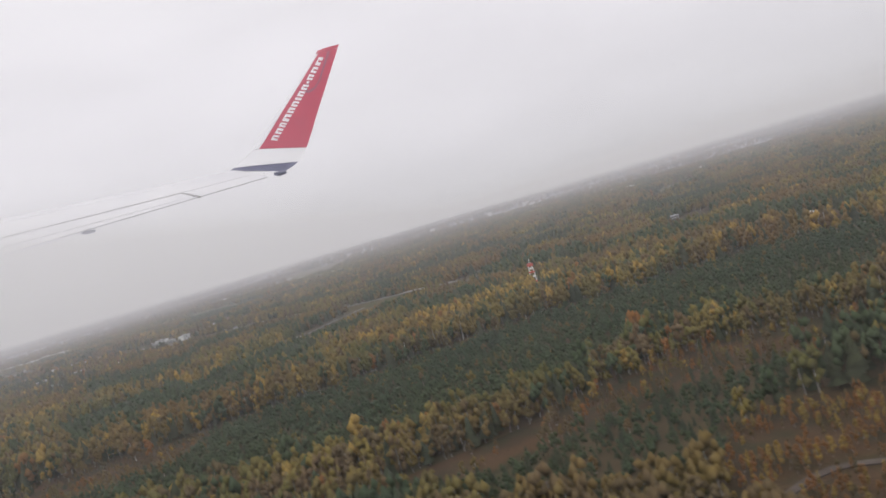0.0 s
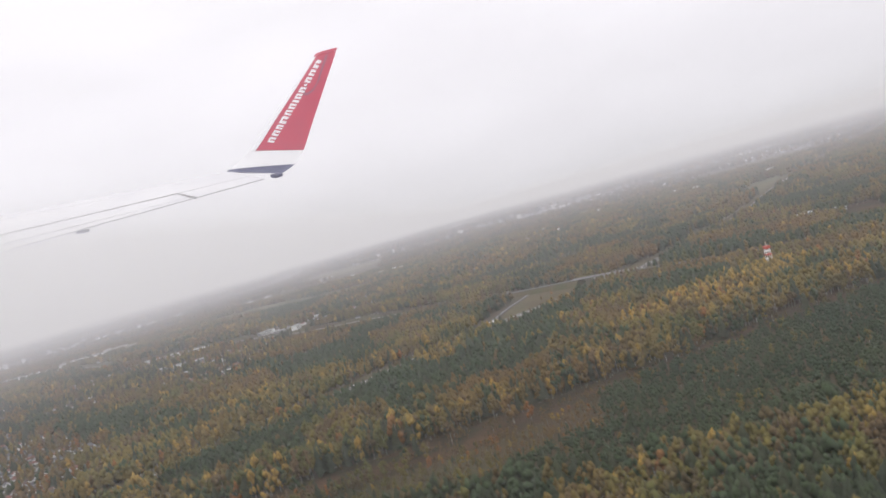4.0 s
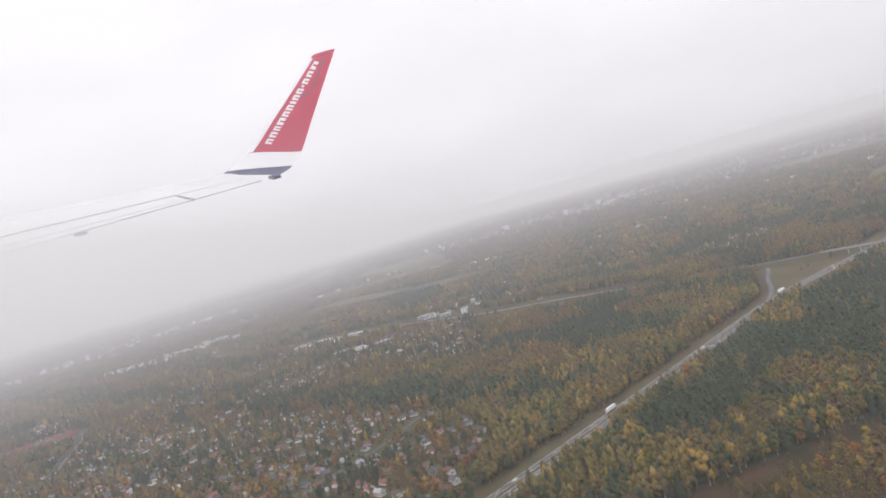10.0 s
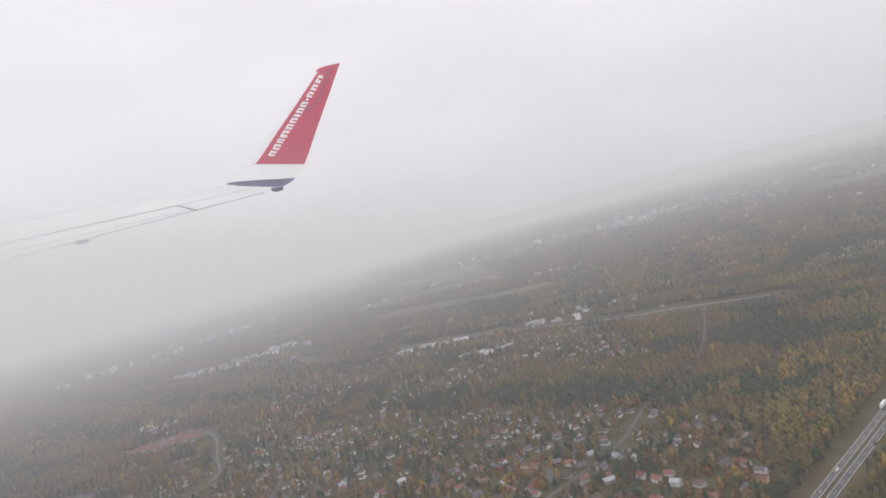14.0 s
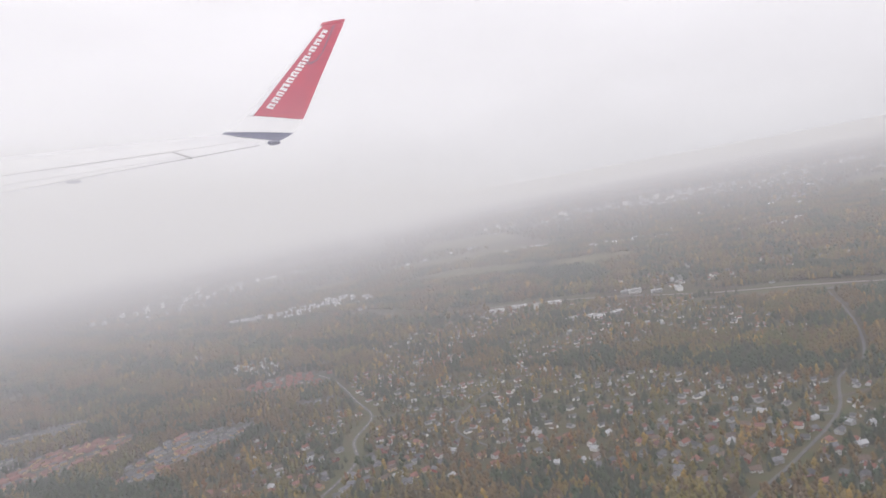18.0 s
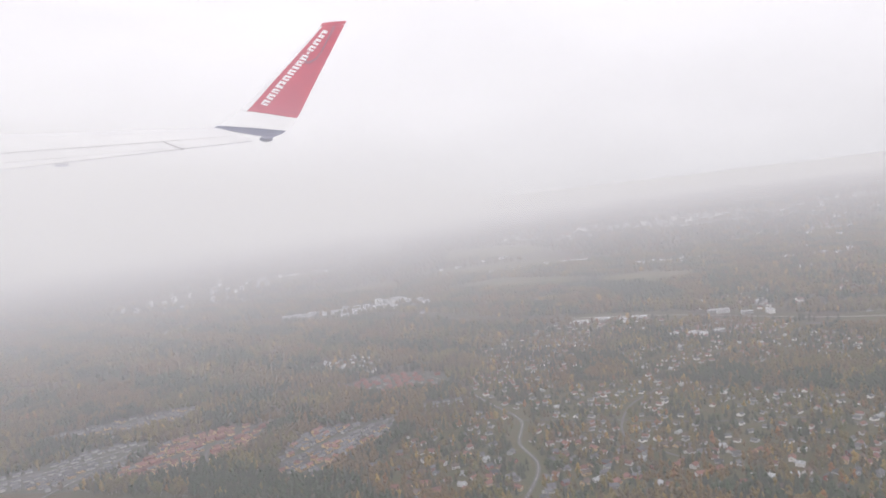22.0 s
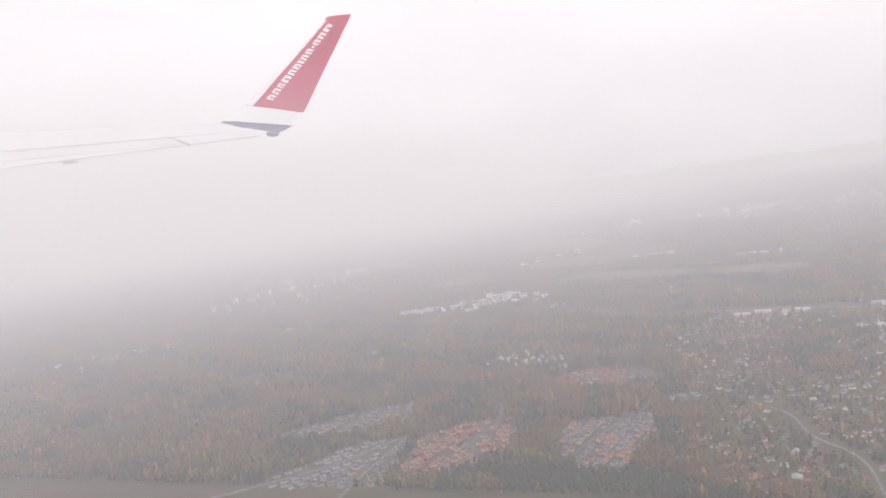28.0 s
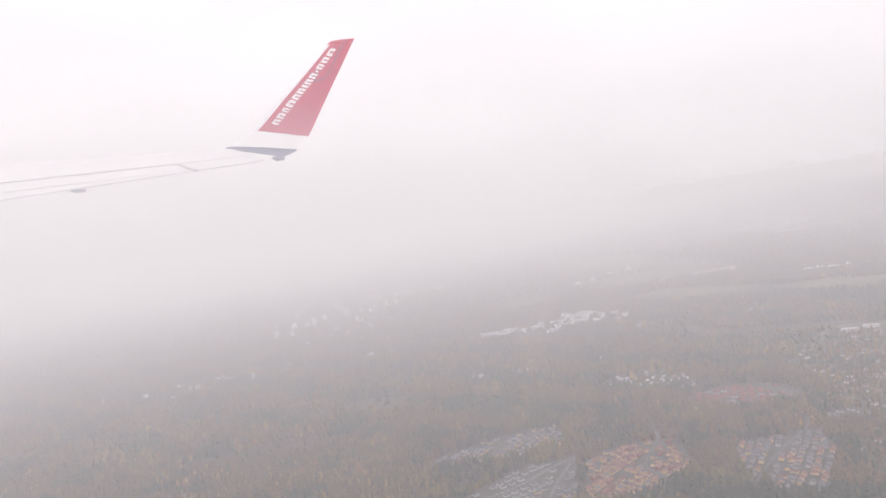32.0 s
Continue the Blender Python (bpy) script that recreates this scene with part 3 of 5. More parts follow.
# ---------------------------------------------------------------- houses
ROOF = {
    "red": material("red_tile_roof", (0.215, 0.095, 0.075), 0.85, (0.16, 0.078, 0.062), 1.5, 0.2, 8.0, piece=0.3),
    "grey": material("grey_felt_roof", (0.085, 0.085, 0.092), 0.85, (0.125, 0.125, 0.132), 1.5, 0.2, 8.0, piece=0.4),
    "white": material("pale_metal_roof", (0.42, 0.43, 0.45), 0.7, (0.30, 0.31, 0.33), 1.0, 0.1, 6.0, piece=0.15),
    "brown": material("brown_roof", (0.13, 0.09, 0.07), 0.85, (0.1, 0.075, 0.06), 1.5, 0.2, 8.0, piece=0.3),
}
WALL = {
    "white": material("white_render_wall", (0.56, 0.55, 0.53), 0.9, (0.46, 0.45, 0.43), 1.2, 0.08, 6.0, piece=0.12),
    "ochre": material("ochre_boarded_wall", (0.50, 0.36, 0.18), 0.85, (0.42, 0.30, 0.16), 1.2, 0.1, 6.0, piece=0.2),
    "red": material("falu_red_boarded_wall", (0.25, 0.07, 0.05), 0.85, (0.2, 0.06, 0.045), 1.2, 0.1, 6.0, piece=0.2),
    "grey": material("grey_boarded_wall", (0.33, 0.33, 0.32), 0.85, (0.26, 0.26, 0.26), 1.2, 0.1, 6.0, piece=0.2),
}
BLOCK_WALL = material("white_block_facade", (0.64, 0.64, 0.63), 0.85, (0.52, 0.52, 0.51), 0.6, 0.06, 4.0, piece=0.15)
BLOCK_ROOF = material("white_block_roof", (0.50, 0.51, 0.53), 0.7, (0.36, 0.37, 0.39), 0.6, 0.08, 4.0, piece=0.2)
GLASS = material("dark_window_glass", (0.03, 0.035, 0.04), 0.15, spec=0.6, fine=0.1)
TRIM = material("white_trim", (0.75, 0.75, 0.73), 0.6, fine=0.05)
DOOR = material("brown_door", (0.16, 0.09, 0.05), 0.6, fine=0.15)


def gable_roof(bm, lx, ly, eave, rise, over, thick):
    """A pitched roof slab with overhang, ridge along x."""
    hx, hy = lx / 2 + over, ly / 2 + over
    drop = rise * over / (ly / 2)
    rows = []
    for x in (-hx, hx):
        rows.append([bm.verts.new((x, y, z)) for y, z in ((-hy, eave - drop), (0, eave + rise), (hy, eave - drop),
                                                            (hy, eave - drop + thick), (0, eave + rise + thick), (-hy, eave - drop + thick))])
    for k in range(6):
        bm.faces.new((rows[0][k], rows[0][(k + 1) % 6], rows[1][(k + 1) % 6], rows[1][k]))
    bm.faces.new((rows[0][0], rows[0][1], rows[0][4], rows[0][5]))
    bm.faces.new((rows[0][1], rows[0][2], rows[0][3], rows[0][4]))
    bm.faces.new((rows[1][0], rows[1][1], rows[1][4], rows[1][5]))
    bm.faces.new((rows[1][1], rows[1][2], rows[1][3], rows[1][4]))
    bmesh.ops.recalc_face_normals(bm, faces=bm.faces)
    return bm


def gable_body(bm, lx, ly, eave, rise):
    hx, hy = lx / 2, ly / 2
    rows = [[bm.verts.new((x, y, z)) for y, z in ((-hy, 0), (hy, 0), (hy, eave), (0, eave + rise), (-hy, eave))] for x in (-hx, hx)]
    for k in range(5):
        bm.faces.new((rows[0][k], rows[0][(k + 1) % 5], rows[1][(k + 1) % 5], rows[1][k]))
    bm.faces.new(rows[0])
    bm.faces.new(rows[1])
    bmesh.ops.recalc_face_normals(bm, faces=bm.faces)
    return bm


def window(house, x, y, z, w, h, along_x, sign):
    """A framed window on a wall that faces along y (along_x) or x."""
    t = 0.012
    if along_x:
        ob = part("window", boxed(x - w / 2, y, z - h / 2, x + w / 2, y + sign * t, z + h / 2), TRIM, house)
        part("pane", boxed(x - w * 0.4, y, z - h * 0.4, x + w * 0.4, y + sign * (t + 0.006), z + h * 0.4), GLASS, ob)
    else:
        ob = part("window", boxed(x, y - w / 2, z - h / 2, x + sign * t, y + w / 2, z + h / 2), TRIM, house)
        part("pane", boxed(x, y - w * 0.4, z - h * 0.4, x + sign * (t + 0.006), y + w * 0.4, z + h * 0.4), GLASS, ob)


WORDS = {"red": "red tiled", "grey": "grey felt", "white": "pale metal", "brown": "dark brown"}


def detached(roof, wall, lx, ly, eave, rise, wing_side):
    h = thing("house", "detached %s house with a %s pitched roof among trees" % ({"white": "white rendered", "ochre": "ochre boarded", "red": "red boarded",
              "grey": "grey boarded"}[wall], WORDS[roof]), "house", "suburban houses")
    body = gable_body(bmesh.new(), lx, ly, eave, rise)
    part("wall", body, WALL[wall], h)
    part("roof", gable_roof(bmesh.new(), lx, ly, eave, rise, 0.08, 0.035), ROOF[roof], h)
    part("chimney", boxed(lx * 0.15, 0.02, eave + rise * 0.6, lx * 0.15 + 0.1, 0.12, eave + rise + 0.13), ROOF["brown"], h)
    for x in (-lx * 0.28, lx * 0.28):
        window(h, x, -ly / 2, eave * 0.55, 0.24, 0.2, True, -1)
    window(h, lx / 2, 0, eave * 0.6, 0.22, 0.2, False, 1)
    window(h, -lx / 2, 0, eave * 0.6, 0.22, 0.2, False, -1)
    part("door", boxed(-0.08, -ly / 2 - 0.012, 0, 0.08, -ly / 2, 0.31), DOOR, h)
    if wing_side:
        part("annex", boxed(lx * 0.1, -ly / 2 - 0.5, 0, lx * 0.45, -ly / 2 + 0.02, eave * 0.72), WALL[wall], h)
        bm = gable_roof(bmesh.new(), 0.56, lx * 0.35, eave * 0.72, rise * 0.4, 0.05, 0.03)
        bmesh.ops.transform(bm, matrix=pose(lx * 0.275, -ly / 2 - 0.25, 0, 0, 0, 90), verts=bm.verts)
        part("roof", bm, ROOF[roof], h)
    return h


def terraced(roof, wall, units):
    w = 0.72
    h = thing("terraced_house", "row of %s terraced houses with %s roofs" % ({"white": "white", "ochre": "ochre", "red": "red", "grey": "grey"}[wall], WORDS[roof]),
              "terraced house", "terraced rows")
    lx = units * w
    part("wall", gable_body(bmesh.new(), lx, 0.95, 0.62, 0.26), WALL[wall], h)
    part("roof", gable_roof(bmesh.new(), lx, 0.95, 0.62, 0.26, 0.06, 0.03), ROOF[roof], h)
    for i in range(units):
        x = (i + 0.5) * w - lx / 2
        part("window", boxed(x + 0.02, -0.487, 0.32, x + 0.26, -0.475, 0.5), GLASS, h)
        part("door", boxed(x - 0.28, -0.487, 0, x - 0.14, -0.475, 0.31), DOOR, h)
    part("chimney", boxed(-0.045, 0.04, 0.72, 0.045, 0.13, 1.0), ROOF["brown"], h)
    return h


# first builds stand at plots of their own, the rest are copies
houses, house_spots = [], []
models = {}
plots = []
for outline, odds, gap in DISTRICTS:
    xs, ys = [p[0] for p in outline], [p[1] for p in outline]
    px, py = scatter(gap, min(xs), max(xs), min(ys), max(ys))
    keep = inside(px, py, outline) & cover_free(px, py, 0.55)
    for x, y in zip(px[keep], py[keep]):
        if rnd.random() < 0.76 and all((x - p[0]) ** 2 + (y - p[1]) ** 2 > 3.2 for p in plots):
            plots.append((x, y, odds))
plots.sort(key=lambda p: p[1] + 0.44 * p[0])
ROOFS = ("red", "grey", "white", "brown")
extra_plots = []
for x, y, odds in plots:
    roof = ROOFS[int(rnd.choice(4, p=odds))]
    wall = {"red": ("white", "ochre"), "grey": ("grey", "white", "grey", "red"), "white": ("white", "grey"), "brown": ("ochre", "red", "white")}[roof]
    wall = wall[int(rnd.integers(len(wall)))]
    turn = float(rnd.choice((0, 90, 20, 110, -25))) + float(rnd.uniform(-10, 10)) + 25
    kind = (roof, wall, int(rnd.integers(2)))
    spot = pose(float(x), float(y), 0.0, 0, 0, turn)
    if len(houses) >= 225:
        extra_plots.append((float(x), float(y), math.radians(turn), roof))
    elif kind in models:
        houses.append(copy_thing(models[kind], spot))
    else:
        size = rnd.uniform(0.9, 1.15)
        models[kind] = detached(roof, wall, 1.32 * size, 0.98 * size, 0.42 + 0.2 * kind[2], 0.3, kind[2] == 0)
        models[kind].matrix_basis = spot
        houses.append(models[kind])
    house_spots.append((float(x), float(y), 0.75))


extra_rows, row_count = [], [0]


def row_at(model, x, y, turn, roof=1):
    row_count[0] += 1
    for o in (-0.7, 0.7):
        house_spots.append((x + math.cos(math.radians(turn)) * o, y + math.sin(math.radians(turn)) * o, 0.85))
    if row_count[0] > 290 and model[1]:
        extra_rows.append((x, y, math.radians(turn), roof))
        return None
    m = pose(x, y, 0, 0, 0, turn)
    if model[1]:
        ob = copy_thing(model[0], m)
    else:
        ob = model[0]
        ob.matrix_basis, model[1] = m, True
    return ob


ROWS_OF = {"grey": [terraced("grey", "ochre", 2), False], "red": [terraced("red", "ochre", 2), False], "dark": [terraced("grey", "grey", 2), False],
           "brick": [terraced("red", "red", 3), False], "pale": [terraced("white", "white", 2), False]}


def terrace_field(outline, direction, model, along, across):
    """Rows of terraces at even steps inside an outline."""
    d = Vector((math.cos(math.radians(direction)), math.sin(math.radians(direction)), 0))
    s = Vector((-d.y, d.x, 0))
    cx, cy = sum(p[0] for p in outline) / len(outline), sum(p[1] for p in outline) / len(outline)
    for j in range(-12, 13):
        for i in range(-12, 13):
            p = Vector((cx, cy, 0)) + d * (i * along + 0.6 * (j % 2)) + s * (j * across)
            px, py = np.array([p.x]), np.array([p.y])
            if inside(px, py, outline)[0] and cover_free(px, py, 0.55)[0] and rnd.random() < 0.9:
                pick = model[int(rnd.integers(len(model)))]
                row_at(ROWS_OF[pick], p.x + float(rnd.uniform(-0.3, 0.3)), p.y + float(rnd.uniform(-0.2, 0.2)), direction + float(rnd.uniform(-5, 5)) + (90 if rnd.random() < 0.1 else 0), {"red": 1, "brick": 1}.get(pick, 2))


for outline, direction, model, along_step, across_step in ESTATES:
    terrace_field(outline, direction, model, along_step, across_step)
for model in ROWS_OF.values():
    if not model[1]:
        row_at(model, -222 + 3 * len(house_spots) % 7, 168, 20)

# houses past the first hundreds, and those of the far districts, in one mesh
fv, ff, fi = [], [], []


def low_house(x, y, turn, lx, ly, eave, rise, slot, face=None):
    base, face = len(fv), face if face is not None else (5 if rnd.random() < 0.2 else 0)
    c, s = math.cos(turn), math.sin(turn)
    for u in (-lx / 2, lx / 2):
        for v, z in ((-ly / 2, 0), (ly / 2, 0), (ly / 2, eave), (0, eave + rise), (-ly / 2, eave)):
            fv.append((x + c * u - s * v, y + s * u + c * v, z))
    for tri, k in (((0, 4, 5), 0), ((4, 9, 5), 0), ((1, 6, 2), 0), ((2, 6, 7), 0), ((0, 1, 2), 0), ((0, 2, 4), 0), ((2, 3, 4), 0), ((5, 7, 6), 0), ((5, 9, 7), 0),
                   ((7, 9, 8), 0), ((4, 3, 8), 1), ((4, 8, 9), 1), ((3, 2, 7), 1), ((3, 7, 8), 1)):
        ff.append([base + t for t in tri])
        fi.append(face if k == 0 else slot)


for x, y, turn, roof in extra_rows:
    low_house(x, y, turn, 1.44, 0.95, 0.42, 0.32, roof, 6 if roof == 1 else 0)
for x, y, turn, roof in extra_plots:
    low_house(x, y, turn, 1.3, 0.96, 0.38, 0.32, 1 + ROOFS.index(roof))
for cx, cy, rx, ry, count, odds in ((-60, 235, 46, 22, 90, MIXED), (10, 300, 60, 40, 90, MIXED), (-20, 370, 70, 30, 80, PALE), (120, 260, 30, 30, 30, MIXED),
                                    (-110, 430, 24, 8, 26, REDS), (-160, 300, 40, 16, 30, MIXED), (80, 420, 80, 60, 110, MIXED), (-240, 255, 36, 14, 16, MIXED),
                                    (-390, 320, 40, 18, 30, PALE), (180, 560, 120, 70, 120, PALE), (30, 640, 160, 60, 150, PALE), (-330, 420, 60, 40, 50, PALE)):
    for _ in range(count):
        a, q = rnd.uniform(0, math.tau), math.sqrt(rnd.uniform(0, 1))
        x, y = cx + rx * q * math.cos(a), cy + ry * q * math.sin(a)
        if not cover_free(np.array([x]), np.array([y]), 0.8)[0]:
            continue
        big = rnd.uniform(0.9, 1.6) * (1 + max(0, y - 350) / 700)
        low_house(x, y, rnd.uniform(0, math.tau), 1.5 * big, 1.05 * big, 0.55 * big, 0.35 * big, 1 + int(rnd.choice(4, p=odds)))
        house_spots.append((x, y, 1.5))
for ax, ay, bx, by, count, wide in ((-100, 660, 60, 700, 24, 30), (40, 710, 210, 650, 44, 40), (220, 760, 420, 640, 34, 60), (100, 1000, 500, 950, 34, 90), (-380, 560, -240, 600, 10, 20)):
    for i in range(count):
        u = (i + 0.5) / count
        x, y = ax + (bx - ax) * u + rnd.uniform(-wide, wide) * 0.5, ay + (by - ay) * u + rnd.uniform(-wide, wide)
        tall = rnd.choice((1.0, 1.6, 2.4, 4.2))
        low_house(x, y, rnd.uniform(-0.3, 0.5), rnd.uniform(3.5, 9.0) / tall ** 0.5, rnd.uniform(2.2, 3.6), tall, 0.06, int(rnd.choice((2, 3, 3, 3))))
        house_spots.append((x, y, 4.0))
far_houses = new("far_houses", mesh_from("far_houses", np.array(fv), np.array(ff), [WALL["grey"]] + [ROOF[r] for r in ROOFS] + [WALL["white"], WALL["red"]], fi))
tagged(far_houses, "distant detached houses with red and grey roofs", "houses", kind="stuff")


# ---------------------------------------------------------------- apartment and industrial buildings
def slab_block(lx, ly, floors, wall, name, label, category, group):
    storey = 0.44
    b = thing(name, label, category, group)
    top = floors * storey
    part("wall", boxed(-lx / 2, -ly / 2, 0, lx / 2, ly / 2, top), BLOCK_WALL if wall == "white" else WALL[wall], b)
    part("roof", boxed(-lx / 2 - 0.05, -ly / 2 - 0.05, top, lx / 2 + 0.05, ly / 2 + 0.05, top + 0.1), BLOCK_ROOF, b)
    part("roof_house", boxed(-lx * 0.12, -ly * 0.25, top + 0.1, lx * 0.1, ly * 0.2, top + 0.34), CONCRETE, b)
    for f in range(floors):
        part("ribbon_window", boxed(-lx * 0.46, -ly / 2 - 0.02, f * storey + 0.16, lx * 0.46, -ly / 2, f * storey + 0.32), GLASS, b)
    return b


BLOCKS = {
    "low": [slab_block(3.8, 1.7, 3, "white", "apartment_building", "low white apartment block with a flat pale roof", "building", "apartment blocks"), False],
    "mid": [slab_block(3.1, 1.9, 5, "white", "apartment_building", "white five-storey apartment block with a flat roof", "building", "apartment blocks"), False],
    "tower": [slab_block(2.4, 2.1, 8, "white", "tower_block", "tall pale residential tower block in haze", "building", "tower blocks"), False],
    "hall": [slab_block(5.0, 2.4, 2, "white", "industrial_hall", "long white industrial hall with a pale flat roof", "building", "industrial halls"), False],
    "store": [slab_block(3.4, 1.9, 2, "grey", "industrial_hall", "grey industrial hall with a pale flat roof", "building", "industrial halls"), False],
}


def place(kind, x, y, turn):
    model, m = BLOCKS[kind], pose(x, y, 0, 0, 0, turn)
    if model[1]:
        copy_thing(model[0], m)
    else:
        model[0].matrix_basis, model[1] = m, True
    house_spots.append((x, y, 1.9 if kind in ("low", "mid", "tower") else 2.7))


def cluster(kinds, ax, ay, bx, by, count, wide, turn):
    if min(ay, by) > 540:
        return
    for i in range(count):
        u = (i + 0.5) / count
        place(kinds[i % len(kinds)], ax + (bx - ax) * u + float(rnd.uniform(-wide, wide)) * 0.5, ay + (by - ay) * u + float(rnd.uniform(-wide, wide)),
              turn + float(rnd.uniform(-14, 14)) + (90 if rnd.random() < 0.25 else 0))


cluster(("low", "low"), -262, 334, -232, 331, 13, 4, 10)
cluster(("mid", "low", "mid"), -230, 326, -196, 326, 20, 9, 20)
cluster(("mid", "mid"), -222, 342, -203, 346, 10, 8, 20)
cluster(("low",), -156, 412, -132, 424, 6, 4, 10)
cluster(("low", "mid"), -120, 424, -92, 414, 9, 5, 0)
cluster(("mid", "low"), -78, 374, -60, 364, 6, 4, 10)
cluster(("low", "low"), -56, 372, -40, 360, 5, 6, 10)
cluster(("low", "store"), -18, 328, 20, 330, 6, 10, 30)
cluster(("tower", "tower", "mid"), -372, 440, -310, 520, 16, 26, 10)
cluster(("low", "store"), -350, 404, -300, 420, 6, 12, 15)
cluster(("hall", "store"), -440, 310, -352, 328, 9, 14, 30)
cluster(("hall",), -148, 236, -124, 227, 4, 2.2, -22)
cluster(("store", "hall"), -130, 199, -112, 196, 3, 2.0, 20)
cluster(("store", "low"), -108, 222, -88, 216, 4, 4, -20)
cluster(("hall", "store"), 136, 222, 156, 300, 7, 10, 40)
cluster(("store",), 37, 155, 44, 147, 2, 1.5, 20)
cluster(("store",), 42, 101, 46, 96, 2, 0.8, 0)
cluster(("hall", "mid", "store"), -100, 660, 60, 700, 14, 30, 10)
cluster(("hall", "mid", "mid", "tower"), 40, 710, 210, 650, 26, 40, 10)
cluster(("hall", "tower", "store"), 220, 760, 420, 640, 18, 60, 20)
cluster(("hall", "low"), -180, 480, -120, 500, 5, 14, 10)
cluster(("low", "mid"), 20, 420, 120, 330, 10, 16, 30)
cluster(("hall", "mid"), -380, 540, -240, 600, 7, 20, 10)
cluster(("hall", "mid", "tower"), 100, 1000, 500, 950, 16, 90, 10)
cluster(("low", "store"), -320, 330, -300, 334, 2, 3, 20)

# ---------------------------------------------------------------- lattice tower in the wood
MAST_RED = material("mast_red_paint", (0.5, 0.09, 0.06), 0.6, (0.42, 0.08, 0.05), 2.0, 0.1)
mast = thing("radar_tower", "red and white lattice tower above birch trees", "tower", at=pose(8, 107.5, 0))
for sx, sy in ((-1, -1), (1, -1), (1, 1), (-1, 1)):
    bm = bmesh.new()
    rows = [[bm.verts.new((sx * w + ox, sy * w + oy, z)) for ox, oy in ((-0.04, -0.04), (0.04, -0.04), (0.04, 0.04), (-0.04, 0.04))] for z, w in ((0, 0.5), (3.6, 0.26))]
    for k in range(4):
        bm.faces.new((rows[0][k], rows[0][(k + 1) % 4], rows[1][(k + 1) % 4], rows[1][k]))
    part("leg", bm, TRIM, mast)
for i, z in enumerate((0.9, 1.7, 2.4, 2.95)):
    w = 0.5 - 0.24 * z / 3.6
    part("deck", boxed(-w - 0.06, -w - 0.06, z, w + 0.06, w + 0.06, z + 0.2), (MAST_RED, TRIM)[i % 2], mast)
part("cabin", boxed(-0.42, -0.42, 3.4, 0.42, 0.42, 3.85, bevel=0.05), MAST_RED, mast, "red cabin")
bm = bmesh.new()
bmesh.ops.create_cone(bm, cap_ends=True, segments=6, radius1=0.04, radius2=0.015, depth=0.7, matrix=pose(0, 0, 4.2))
part("antenna", bm, TRIM, mast)

# ---------------------------------------------------------------- vehicles
TYRE = material("tyre_rubber", (0.02, 0.02, 0.02), 0.9, fine=0.1)
CAR_PAINT = {"white": material("white_car_paint", (0.78, 0.78, 0.78), 0.3, fine=0.04), "dark": material("dark_car_paint", (0.05, 0.055, 0.07), 0.3, fine=0.1),
             "red": material("red_car_paint", (0.4, 0.04, 0.04), 0.3, fine=0.1)}


def wheel(parent, x, y, r):
    bm = bmesh.new()
    bmesh.ops.create_cone(bm, cap_ends=True, segments=10, radius1=r, radius2=r, depth=0.045, matrix=pose(x, y, r, 90, 0, 0))
    part("wheel", bm, TYRE, parent)


def lorry(spot):
    v = thing("lorry", "white box lorry on the motorway", "lorry", "motorway traffic", at=spot)
    part("trailer", boxed(-1.15, -0.19, 0.17, 0.55, 0.19, 0.6, bevel=0.015), CAR_PAINT["white"], v, "white box trailer")
    part("cab", boxed(0.62, -0.18, 0.12, 0.95, 0.18, 0.52, bevel=0.04), CAR_PAINT["white"], v)
    part("windscreen", boxed(0.945, -0.15, 0.33, 0.957, 0.15, 0.47), GLASS, v)
    part("chassis", boxed(-1.1, -0.1, 0.1, 0.9, 0.1, 0.165), TYRE, v)
    for x in (-0.95, -0.75, 0.3, 0.78):
        for y in (-0.17, 0.17):
            wheel(v, x, y, 0.075)
    return v


def car(paint, spot, label):
    v = thing("car", label, "car", "motorway traffic", at=spot)
    part("body", boxed(-0.33, -0.13, 0.05, 0.33, 0.13, 0.15, bevel=0.03), CAR_PAINT[paint], v)
    part("cabin", boxed(-0.22, -0.115, 0.145, 0.14, 0.115, 0.225, bevel=0.035), GLASS, v)
    part("roof", boxed(-0.16, -0.1, 0.222, 0.08, 0.1, 0.236), CAR_PAINT[paint], v)
    for x in (-0.2, 0.21):
        for y in (-0.12, 0.12):
            wheel(v, x, y, 0.05)
    return v


def on_motorway(x, lane, flip=False):
    i = min(range(1, len(MOTORWAY) - 1), key=lambda k: abs(MOTORWAY[k][0] - x))
    (x0, y0), (x1, y1) = MOTORWAY[i - 1], MOTORWAY[i + 1]
    a = math.atan2(y1 - y0, x1 - x0)
    return pose(MOTORWAY[i][0] - math.sin(a) * lane, MOTORWAY[i][1] + math.cos(a) * lane, 0.077, 0, 0, math.degrees(a) + (180 if flip else 0))


lorry(on_motorway(-77, 1.1, True))
lorry(on_motorway(-70, -1.1))
lorry(on_motorway(-34, 1.1, True))
for x, lane, paint in ((-92, 0.65, "white"), (-86, -1.1, "dark"), (-58, 0.65, "white"), (-47, -1.1, "red"), (-20, -0.65, "white"), (8, 1.1, "dark"), (-66, 1.15, "dark")):
    car(paint, on_motorway(x, lane, lane > 0), "small %s car driving on the motorway" % paint)

